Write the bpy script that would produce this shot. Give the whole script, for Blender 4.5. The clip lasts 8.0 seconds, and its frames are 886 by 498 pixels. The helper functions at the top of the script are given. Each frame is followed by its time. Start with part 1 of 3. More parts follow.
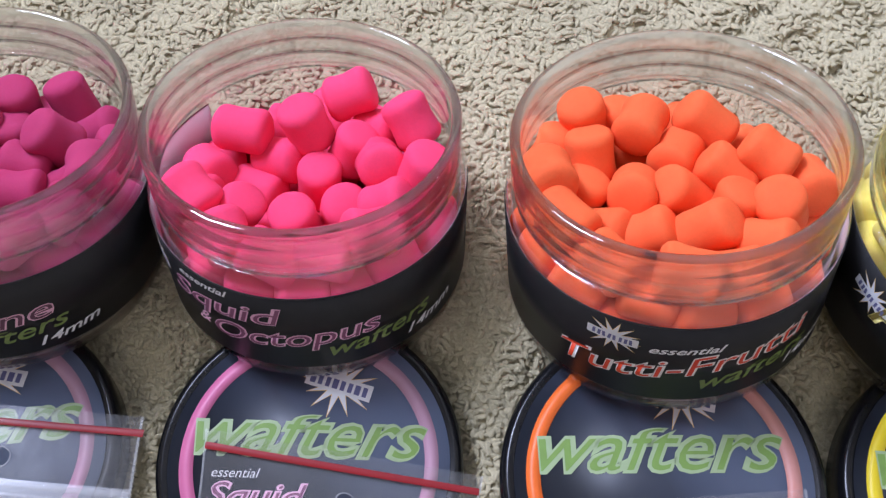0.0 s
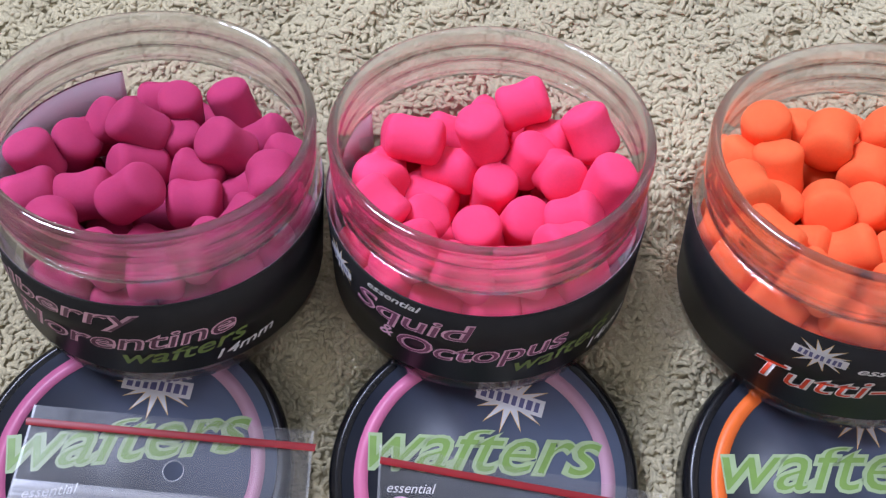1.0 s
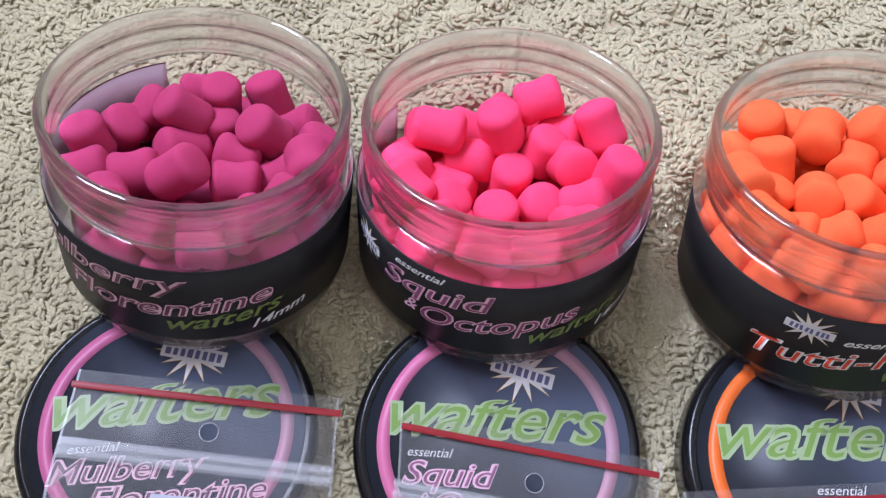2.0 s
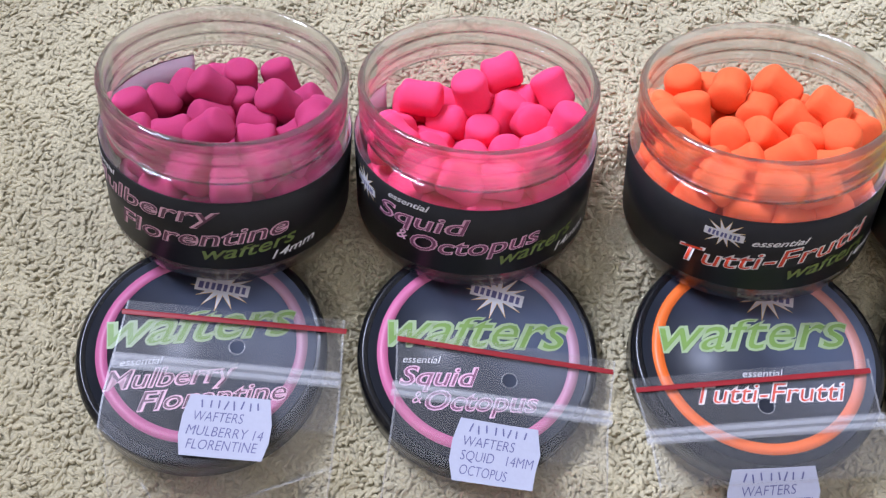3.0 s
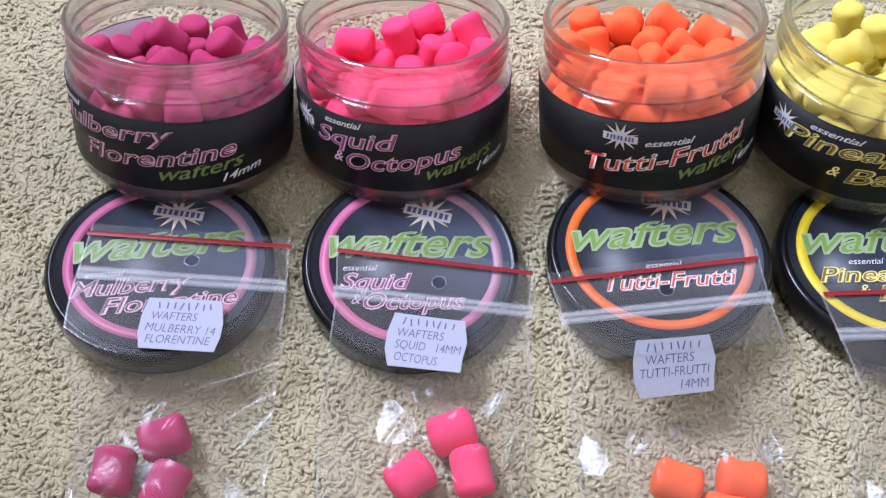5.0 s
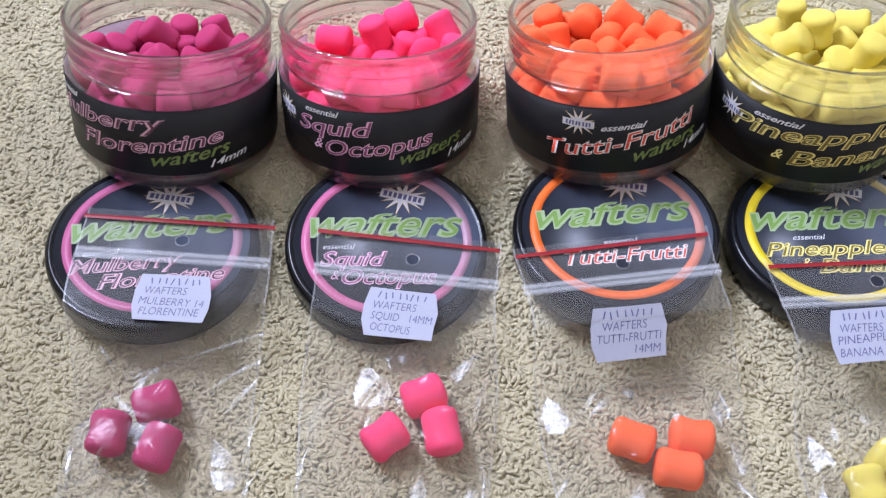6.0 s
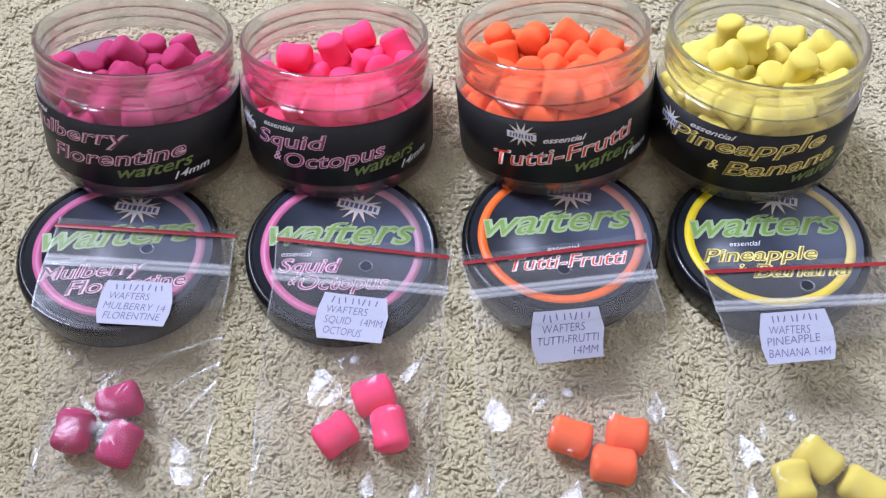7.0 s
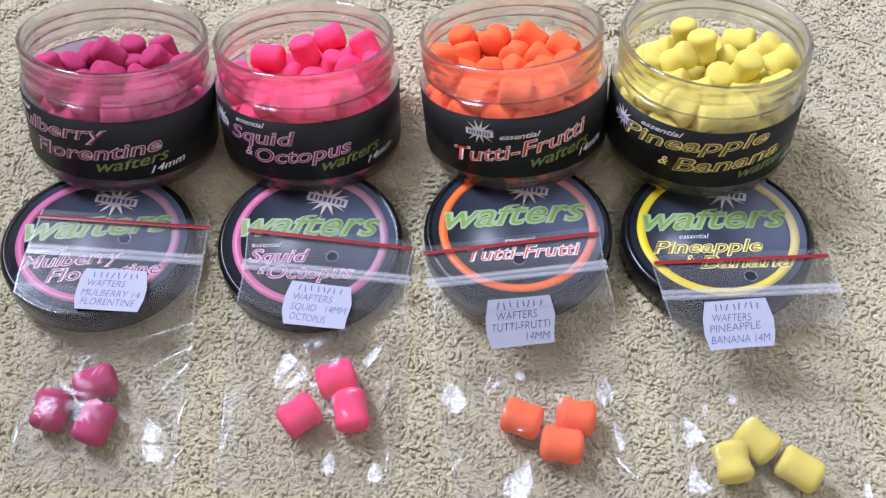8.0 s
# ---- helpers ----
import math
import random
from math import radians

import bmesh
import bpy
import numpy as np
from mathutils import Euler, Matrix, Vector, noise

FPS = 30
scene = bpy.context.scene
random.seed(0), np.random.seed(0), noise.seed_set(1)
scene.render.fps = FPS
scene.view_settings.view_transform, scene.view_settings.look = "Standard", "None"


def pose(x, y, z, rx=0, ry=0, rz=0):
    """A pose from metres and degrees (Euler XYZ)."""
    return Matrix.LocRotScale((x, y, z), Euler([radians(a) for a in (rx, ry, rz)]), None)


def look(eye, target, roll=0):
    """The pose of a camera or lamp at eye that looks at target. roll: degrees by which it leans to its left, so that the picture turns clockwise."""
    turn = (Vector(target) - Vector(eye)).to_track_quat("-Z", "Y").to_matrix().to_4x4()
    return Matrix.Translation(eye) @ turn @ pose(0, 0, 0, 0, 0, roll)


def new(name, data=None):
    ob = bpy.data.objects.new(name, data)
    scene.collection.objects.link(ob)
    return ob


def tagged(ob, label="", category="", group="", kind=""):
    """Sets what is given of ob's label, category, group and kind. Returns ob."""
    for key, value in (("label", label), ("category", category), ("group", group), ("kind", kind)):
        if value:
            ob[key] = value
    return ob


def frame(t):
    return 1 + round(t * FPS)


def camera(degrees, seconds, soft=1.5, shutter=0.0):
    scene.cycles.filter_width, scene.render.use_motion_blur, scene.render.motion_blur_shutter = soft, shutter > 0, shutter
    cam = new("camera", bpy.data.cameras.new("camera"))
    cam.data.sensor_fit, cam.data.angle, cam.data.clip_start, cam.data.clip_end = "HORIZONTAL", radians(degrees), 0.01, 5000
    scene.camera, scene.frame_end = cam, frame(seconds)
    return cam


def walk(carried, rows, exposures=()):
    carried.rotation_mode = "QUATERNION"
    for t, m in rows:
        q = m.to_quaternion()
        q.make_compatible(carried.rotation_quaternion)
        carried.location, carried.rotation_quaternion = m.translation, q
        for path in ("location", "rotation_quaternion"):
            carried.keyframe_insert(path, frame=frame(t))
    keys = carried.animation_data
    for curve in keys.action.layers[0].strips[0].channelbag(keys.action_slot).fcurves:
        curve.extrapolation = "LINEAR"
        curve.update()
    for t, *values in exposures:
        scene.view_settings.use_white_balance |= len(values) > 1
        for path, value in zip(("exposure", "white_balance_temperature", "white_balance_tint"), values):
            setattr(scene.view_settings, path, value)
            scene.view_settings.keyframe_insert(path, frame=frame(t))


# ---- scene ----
cam = camera(52.15, 8.0, soft=1.3)
PATH = [
    (0.0, -0.0034, -0.0137, 0.2588, 16.80, 1.43, 2.65),
    (0.5, -0.0307, -0.0124, 0.2572, 16.58, 1.26, 3.20),
    (1.0, -0.0537, -0.0084, 0.2581, 16.03, 0.85, 3.00),
    (1.2, -0.0625, -0.0106, 0.2581, 15.91, 0.42, 3.21),
    (2.3, -0.0623, -0.0391, 0.2826, 18.59, -0.51, 3.72),
    (2.5, -0.0629, -0.0516, 0.2888, 19.38, -0.59, 3.17),
    (3.0, -0.0574, -0.0848, 0.3112, 22.03, -0.20, 1.76),
    (3.5, -0.0519, -0.1065, 0.3177, 23.96, -0.30, 0.66),
    (4.0, -0.0475, -0.1258, 0.3126, 25.85, -0.51, -0.12),
    (4.5, -0.0429, -0.1384, 0.3145, 26.45, -0.53, -0.37),
    (6.0, -0.0297, -0.1770, 0.3362, 27.71, -0.54, -0.98),
    (6.5, -0.0214, -0.1808, 0.3451, 28.19, -0.54, -1.19),
    (7.0, -0.0061, -0.1869, 0.3518, 28.33, -0.00, -0.88),
    (7.5, 0.0054, -0.1923, 0.3555, 28.28, 0.26, -0.83),
    (8.0, 0.0136, -0.2002, 0.3663, 28.44, 0.30, -0.47),
]
walk(cam, [(t, pose(x, y, z, rx, ry, rz)) for t, x, y, z, rx, ry, rz in PATH],
     exposures=[(0.0, -0.28), (1.2, -0.24), (2.4, -0.1), (3.5, -0.03), (8.0, 0.0)])

# ---- light: an overcast sky, and the daylight of one window ----
world = bpy.data.worlds.new("sky")
scene.world = world
world.use_nodes = True
wn = world.node_tree
sky = wn.nodes.new("ShaderNodeTexSky")
sky.sky_type = "NISHITA"
sky.sun_disc = False
sky.sun_elevation, sky.sun_rotation = radians(51), radians(-42)
wn.links.new(sky.outputs[0], wn.nodes["Background"].inputs["Color"])
wn.nodes["Background"].inputs["Strength"].default_value = 0.12

sun = new("sun", bpy.data.lights.new("sun", "SUN"))
sun.data.energy, sun.data.angle, sun.data.color = 0.5, radians(14), (1.0, 0.95, 0.88)
sun.matrix_world = look((-1.20, 1.32, 2.2), (0, 0, 0))

# The room and its window, in metres
RX0, RX1, RY0, RY1, RH = -0.60, 1.5, -1.3, 1.9, 2.25
WY0, WY1, WZ0, WZ1 = 0.34, 0.98, 0.74, 1.46

window_light = new("window_light", bpy.data.lights.new("window_light", "AREA"))
window_light.data.shape = "RECTANGLE"
window_light.data.size, window_light.data.size_y = WY1 - WY0 - 0.1, WZ1 - WZ0 - 0.1
window_light.data.energy, window_light.data.color = 49.0, (0.785, 0.885, 1.27)
window_light.matrix_world = look((RX0 - 0.03, (WY0 + WY1) / 2, (WZ0 + WZ1) / 2), (RX0 + 1, (WY0 + WY1) / 2, (WZ0 + WZ1) / 2))

# ---- materials ----


def nodes_of(name):
    m = bpy.data.materials.new(name)
    m.use_nodes = True
    return m, m.node_tree, m.node_tree.nodes["Principled BSDF"]


def add(tree, kind, **values):
    n = tree.nodes.new(kind)
    for key, value in values.items():
        n.inputs[key].default_value = value
    return n


def surface(name, colour, rough=0.5, grain=300.0, spread=0.12, bump=0.0, blotch=25.0, coat=0.0, random=0.0, sheen=0.0, sub=0.0, metal=0.0, shine=0.4):
    """A plain surface with grain and blotches in its colour, and fine relief."""
    m, tree, bsdf = nodes_of(name)
    link = tree.links.new
    at = tree.nodes.new("ShaderNodeTexCoord")
    fine = add(tree, "ShaderNodeTexNoise", Scale=grain, Detail=4.0)
    wide = add(tree, "ShaderNodeTexNoise", Scale=blotch, Detail=3.0)
    for n in (fine, wide):
        link(at.outputs["Object"], n.inputs["Vector"])
    both = add(tree, "ShaderNodeMath")
    link(fine.outputs["Fac"], both.inputs[0])
    link(wide.outputs["Fac"], both.inputs[1])
    span = add(tree, "ShaderNodeMapRange")
    span.inputs["From Min"].default_value, span.inputs["From Max"].default_value = 0.6, 1.4
    span.inputs["To Min"].default_value, span.inputs["To Max"].default_value = 1 - spread, 1 + spread
    link(both.outputs[0], span.inputs["Value"])
    value = span.outputs[0]
    if random:
        info = tree.nodes.new("ShaderNodeObjectInfo")
        own = add(tree, "ShaderNodeMapRange")
        own.inputs["To Min"].default_value, own.inputs["To Max"].default_value = 1 - random, 1 + random
        link(info.outputs["Random"], own.inputs["Value"])
        times = add(tree, "ShaderNodeMath")
        times.operation = "MULTIPLY"
        link(value, times.inputs[0])
        link(own.outputs[0], times.inputs[1])
        value = times.outputs[0]
    shade = add(tree, "ShaderNodeHueSaturation", Color=(*colour, 1))
    link(value, shade.inputs["Value"])
    link(shade.outputs[0], bsdf.inputs["Base Color"])
    bsdf.inputs["Roughness"].default_value = rough
    bsdf.inputs["Metallic"].default_value = metal
    bsdf.inputs["Specular IOR Level"].default_value = shine
    bsdf.inputs["Coat Weight"].default_value = coat
    bsdf.inputs["Coat Roughness"].default_value = 0.08
    bsdf.inputs["Sheen Weight"].default_value = sheen
    if sub:
        bsdf.inputs["Subsurface Weight"].default_value = sub
        bsdf.inputs["Subsurface Radius"].default_value = (0.003, 0.002, 0.0015)
        bsdf.inputs["Subsurface Scale"].default_value = 0.5
    if bump:
        relief = add(tree, "ShaderNodeBump", Strength=bump, Distance=0.0004)
        link(fine.outputs["Fac"], relief.inputs["Height"])
        link(relief.outputs[0], bsdf.inputs["Normal"])
    return m


def clear(name, tint, gloss_rough=0.04, haze=0.03, bend=0.0, ior=1.5, least=0.0, wrinkle=0.0):
    """Clear plastic: it lets light pass, mirrors by Fresnel, has a little haze, and may bend the view."""
    m, tree, bsdf = nodes_of(name)
    link = tree.links.new
    tree.nodes.remove(bsdf)
    out = tree.nodes["Material Output"]
    passing = add(tree, "ShaderNodeBsdfTransparent", Color=(*tint, 1))
    base = passing.outputs[0]
    if bend:
        refraction = add(tree, "ShaderNodeBsdfRefraction", Color=(*tint, 1), Roughness=0.01, IOR=1.4)
        some = add(tree, "ShaderNodeMixShader", Fac=bend)
        link(base, some.inputs[1])
        link(refraction.outputs[0], some.inputs[2])
        base = some.outputs[0]
    dull = add(tree, "ShaderNodeBsdfDiffuse", Color=(0.85, 0.86, 0.88, 1))
    mist = add(tree, "ShaderNodeMixShader", Fac=haze)
    link(base, mist.inputs[1])
    link(dull.outputs[0], mist.inputs[2])
    gloss = add(tree, "ShaderNodeBsdfGlossy", Color=(1, 1, 1, 1), Roughness=gloss_rough)
    facing = add(tree, "ShaderNodeLayerWeight", Blend=0.5)
    if wrinkle:
        at = tree.nodes.new("ShaderNodeTexCoord")
        folds = add(tree, "ShaderNodeTexNoise", Scale=90.0, Detail=3.0)
        folds.noise_dimensions = "3D"
        link(at.outputs["Object"], folds.inputs["Vector"])
        relief = add(tree, "ShaderNodeBump", Strength=wrinkle, Distance=0.002)
        link(folds.outputs["Fac"], relief.inputs["Height"])
        link(relief.outputs[0], gloss.inputs["Normal"])
        link(relief.outputs[0], facing.inputs["Normal"])
    fifth = add(tree, "ShaderNodeMath")
    fifth.operation = "POWER"
    fifth.inputs[1].default_value = 4.0
    link(facing.outputs["Facing"], fifth.inputs[0])
    share = add(tree, "ShaderNodeMath")
    share.operation = "MULTIPLY_ADD"
    share.inputs[1].default_value, share.inputs[2].default_value = 0.85, ((ior - 1) / (ior + 1)) ** 2 + least
    link(fifth.outputs[0], share.inputs[0])
    top = add(tree, "ShaderNodeMixShader")
    link(share.outputs[0], top.inputs["Fac"])
    link(mist.outputs[0], top.inputs[1])
    link(gloss.outputs[0], top.inputs[2])
    link(top.outputs[0], out.inputs["Surface"])
    return m


def pile_cloth():
    """Looped plush: every loop a little lighter or darker, with nap shading put into the colour in broad areas."""
    m, tree, bsdf = nodes_of("plush_cloth")
    link = tree.links.new
    geo = tree.nodes.new("ShaderNodeNewGeometry")
    at = tree.nodes.new("ShaderNodeTexCoord")
    wide = add(tree, "ShaderNodeTexNoise", Scale=14.0, Detail=4.0)
    fine = add(tree, "ShaderNodeTexNoise", Scale=1500.0, Detail=5.0)
    for n in (wide, fine):
        link(at.outputs["Object"], n.inputs["Vector"])
    own = add(tree, "ShaderNodeMapRange")
    own.inputs["To Min"].default_value, own.inputs["To Max"].default_value = 0.94, 1.04
    link(geo.outputs["Random Per Island"], own.inputs["Value"])
    area = add(tree, "ShaderNodeMapRange")
    area.inputs["From Min"].default_value, area.inputs["From Max"].default_value = 0.3, 0.7
    area.inputs["To Min"].default_value, area.inputs["To Max"].default_value = 0.85, 1.10
    link(wide.outputs["Fac"], area.inputs["Value"])
    thread = add(tree, "ShaderNodeMapRange")
    thread.inputs["From Min"].default_value, thread.inputs["From Max"].default_value = 0.3, 0.7
    thread.inputs["To Min"].default_value, thread.inputs["To Max"].default_value = 0.86, 1.07
    link(fine.outputs["Fac"], thread.inputs["Value"])
    value = own.outputs[0]
    for other in (area.outputs[0], thread.outputs[0]):
        times = add(tree, "ShaderNodeMath")
        times.operation = "MULTIPLY"
        link(value, times.inputs[0])
        link(other, times.inputs[1])
        value = times.outputs[0]
    shade = add(tree, "ShaderNodeHueSaturation", Color=(*CLOTH, 1))
    link(value, shade.inputs["Value"])
    link(shade.outputs[0], bsdf.inputs["Base Color"])
    bsdf.inputs["Roughness"].default_value = 0.95
    bsdf.inputs["Sheen Weight"].default_value = 0.25
    bsdf.inputs["Specular IOR Level"].default_value = 0.15
    relief = add(tree, "ShaderNodeBump", Strength=0.6, Distance=0.0005)
    link(fine.outputs["Fac"], relief.inputs["Height"])
    link(relief.outputs[0], bsdf.inputs["Normal"])
    return m


def sheened_lid_print(name="sheened_lid_print", deep=(0.014, 0.017, 0.024), middle=(0.034, 0.041, 0.060), pale=(0.155, 0.19, 0.28)):
    """The printed disc of a lid, or its ring: a deep tone, with a slanting pale sheen put into the colour."""
    m, tree, bsdf = nodes_of(name)
    link = tree.links.new
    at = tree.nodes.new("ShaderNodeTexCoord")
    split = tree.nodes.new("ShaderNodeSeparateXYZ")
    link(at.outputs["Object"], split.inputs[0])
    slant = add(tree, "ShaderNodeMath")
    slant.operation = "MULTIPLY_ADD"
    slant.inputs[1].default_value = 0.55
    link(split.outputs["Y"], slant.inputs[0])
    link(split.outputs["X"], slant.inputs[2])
    # The ramp's pale end stands for the sheen on the lid
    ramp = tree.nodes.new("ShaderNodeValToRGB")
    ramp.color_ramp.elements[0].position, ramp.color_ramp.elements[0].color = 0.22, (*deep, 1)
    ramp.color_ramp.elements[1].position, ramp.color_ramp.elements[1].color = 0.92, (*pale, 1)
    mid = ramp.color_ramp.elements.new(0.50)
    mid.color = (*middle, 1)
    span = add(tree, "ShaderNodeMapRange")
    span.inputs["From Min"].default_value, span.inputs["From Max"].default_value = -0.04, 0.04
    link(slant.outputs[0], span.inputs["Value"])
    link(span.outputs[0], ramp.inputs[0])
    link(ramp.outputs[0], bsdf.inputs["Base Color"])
    scuff = add(tree, "ShaderNodeTexNoise", Scale=60.0, Detail=5.0)
    link(at.outputs["Object"], scuff.inputs["Vector"])
    dull = add(tree, "ShaderNodeMapRange")
    dull.inputs["To Min"].default_value, dull.inputs["To Max"].default_value = 0.30, 0.48
    link(scuff.outputs["Fac"], dull.inputs["Value"])
    link(dull.outputs[0], bsdf.inputs["Roughness"])
    bsdf.inputs["Specular IOR Level"].default_value = 0.35
    return m


CLOTH = (0.60, 0.53, 0.345)
PLUSH = pile_cloth()
CLEAR = clear("clear_plastic", (0.995, 0.995, 0.995), 0.05, 0.003)
BASE = clear("clear_base_plastic", (1.0, 1.0, 1.0), 0.04, 0.003, bend=0.4)
NECK = clear("clear_neck_plastic", (1.0, 1.0, 1.0), 0.04, 0.005, bend=0.62, least=0.045)
FILM = clear("bag_film", (0.985, 0.98, 0.975), 0.22, 0.027, ior=1.28, wrinkle=0.10)
TAUT = clear("creased_bag_film", (0.985, 0.98, 0.975), 0.3, 0.04, ior=1.5, wrinkle=0.45)
ZIP = clear("zip_plastic", (0.95, 0.95, 0.95), 0.18, 0.25)
SEAM = clear("seam_plastic", (0.95, 0.95, 0.95), 0.25, 0.15, least=0.03)
RED = surface("red_print", (0.30, 0.012, 0.018), 0.35)
BLACK = surface("black_label", (0.011, 0.0105, 0.011), 0.42, spread=0.2, shine=0.28)
LIDBLACK = surface("black_lid_plastic", (0.007, 0.007, 0.008), 0.22, grain=900, spread=0.25, bump=0.04, shine=0.30)
PRINT = sheened_lid_print()
PAPER = surface("white_paper", (0.47, 0.48, 0.57), 0.7, grain=900, spread=0.04, bump=0.1)
INK = surface("blue_ink", (0.13, 0.13, 0.27), 0.6)
WHITE = surface("white_print", (0.75, 0.75, 0.76), 0.4)
PALE = surface("label_reverse", (0.62, 0.56, 0.60), 0.5, grain=500, spread=0.05)
GREEN = surface("green_print", (0.19, 0.32, 0.07), 0.4)
PALEGREEN = surface("pale_green_print", (0.34, 0.44, 0.24), 0.4)
DARKGREEN = surface("dim_green_print", (0.16, 0.22, 0.06), 0.4)
GOLD = surface("pale_gold_print", (0.80, 0.55, 0.22), 0.4)
WALL = surface("wall_paint", (0.70, 0.645, 0.56), 0.8, grain=80, spread=0.04, bump=0.1, blotch=2)
CEIL = surface("ceiling_paint", (0.74, 0.73, 0.70), 0.85, grain=80, spread=0.03, bump=0.1, blotch=2)
FRAME = surface("window_frame_paint", (0.80, 0.80, 0.79), 0.35, grain=60, spread=0.03)
PANE = clear("window_glass", (0.98, 0.99, 0.98), 0.0, 0.0)

# ---- helpers for meshes ----


def part(name, bm, material, parent=None, label="", smooth=True):
    """Link a bmesh as one mesh object under a thing or a part."""
    me = bpy.data.meshes.new(name)
    bm.to_mesh(me)
    bm.free()
    if smooth:
        me.polygons.foreach_set("use_smooth", [True] * len(me.polygons))
    me.materials.append(material)
    ob = new(name, me)
    ob.parent = parent
    return tagged(ob, label=label)


def lathe(profile, steps=96, closed=False):
    """Turn a profile of (radius, height) in millimetres round the z axis."""
    bm = bmesh.new()
    rings = []
    for r, z in profile:
        if r < 1e-6:
            rings.append([bm.verts.new((0, 0, z / 1000))])
        else:
            rings.append([bm.verts.new((r / 1000 * math.cos(2 * math.pi * i / steps), r / 1000 * math.sin(2 * math.pi * i / steps), z / 1000)) for i in range(steps)])
    pairs = list(zip(rings, rings[1:]))
    if closed:
        pairs.append((rings[-1], rings[0]))
    for a, b in pairs:
        for i in range(steps):
            j = (i + 1) % steps
            q = [a[i % len(a)], a[j % len(a)], b[j % len(b)], b[i % len(b)]]
            q = [v for n, v in enumerate(q) if v not in q[:n]]
            if len(q) > 2:
                bm.faces.new(q)
    return bm


def box(x0, x1, y0, y1, z0, z1):
    bm = bmesh.new()
    bmesh.ops.create_cube(bm, size=1, matrix=Matrix.LocRotScale(((x0 + x1) / 2, (y0 + y1) / 2, (z0 + z1) / 2), None, (x1 - x0, y1 - y0, z1 - z0)))
    return bm


def stand(x, y, z, slope_x, slope_y, spin=0.0):
    """A pose in millimetres whose z axis leans by the slopes given (in degrees), turned round that axis by spin."""
    n = Vector((radians(slope_x), radians(slope_y), 1)).normalized()
    a = (Vector((1, 0, 0)) - n * n.x).normalized()
    b = n.cross(a)
    m = Matrix((a, b, n)).transposed().to_4x4()
    m.translation = Vector((x, y, z)) / 1000
    return m @ pose(0, 0, 0, 0, 0, spin)


def lettering(body, width, height, slant=0.25, fatter=0.0, level=False):
    """Letters as a flat bmesh in the xy plane, stretched to that width and capital height (mm), from the origin to the right."""
    cu = bpy.data.curves.new("letters", "FONT")
    cu.body, cu.size, cu.shear, cu.offset, cu.resolution_u = body, 0.01, slant, fatter * 10 / height / 1000, 3
    ob = bpy.data.objects.new("letters", cu)
    scene.collection.objects.link(ob)
    me = bpy.data.meshes.new_from_object(ob.evaluated_get(bpy.context.evaluated_depsgraph_get()))
    bm = bmesh.new()
    bm.from_mesh(me)
    bpy.data.objects.remove(ob)
    bpy.data.curves.remove(cu)
    bpy.data.meshes.remove(me)
    x0, x1 = min(v.co.x for v in bm.verts), max(v.co.x for v in bm.verts)
    grow = fatter / 1000
    if level:
        # A square hand: rising strokes barely pass the small letters, which fill the height
        for v in bm.verts:
            v.co.y = 1.36 * min(v.co.y, 0.0052) + 0.5 * max(v.co.y - 0.0052, 0)
    for v in bm.verts:
        v.co.x = -grow + (v.co.x - x0) / (x1 - x0) * (width / 1000 + 2 * grow)
        v.co.y *= height / 7.0
    return bm


def flat(bm, x, y, z, turn=0.0):
    """Lay a flat bmesh at x, y, z in millimetres, turned."""
    bmesh.ops.transform(bm, matrix=pose(x / 1000, y / 1000, z / 1000, 0, 0, turn), verts=bm.verts)
    return bm


def wrap(bm, radius, angle, height, turn=0.0):
    """Bend a flat bmesh round the z axis: its origin at that angle (degrees) and height (mm) on a cylinder (mm)."""
    c, s = math.cos(radians(turn)), math.sin(radians(turn))
    for v in bm.verts:
        x, y = v.co.x * c - v.co.y * s, v.co.x * s + v.co.y * c
        a = radians(angle) + x / (radius / 1000)
        v.co = (radius / 1000 * math.cos(a), radius / 1000 * math.sin(a), height / 1000 + y)
    return bm


def starburst(r, points=12, seed=1):
    rnd = random.Random(seed)
    bm = bmesh.new()
    mid = bm.verts.new((0, 0, 0))
    ring = []
    for i in range(points * 2):
        a = math.pi * i / points
        k = (1.0 + 0.25 * rnd.random()) if i % 2 else 0.42
        ring.append(bm.verts.new((r * k * math.cos(a) / 1000, r * k * 0.82 * math.sin(a) / 1000, 0)))
    for i in range(len(ring)):
        bm.faces.new((mid, ring[i], ring[(i + 1) % len(ring)]))
    return bm


def slab(w, h):
    bm = bmesh.new()
    vs = [bm.verts.new((x * w / 2000, y * h / 2000, 0)) for x, y in ((-1, -1), (1, -1), (1, 1), (-1, 1))]
    bm.faces.new(vs)
    bmesh.ops.subdivide_edges(bm, edges=[e for e in bm.edges if abs(e.verts[0].co.y - e.verts[1].co.y) < 1e-9], cuts=6)
    return bm


def bars(w, h, count, thick, seed=1):
    """A row of plain upright strokes."""
    rnd = random.Random(seed)
    bm = bmesh.new()
    for k in range(count):
        x = (k + 0.5) / count * w - w / 2 + rnd.uniform(-0.1, 0.1)
        lean = rnd.uniform(-0.25, 0.4)
        t = thick / 2
        vs = [bm.verts.new((c[0] / 1000, c[1] / 1000, 0)) for c in ((x - t, -h / 2), (x + t, -h / 2), (x + t + lean, h / 2), (x - t + lean, h / 2))]
        bm.faces.new(vs)
    return bm


def smooth_step(x):
    x = np.clip(x, 0, 1)
    return x * x * (3 - 2 * x)


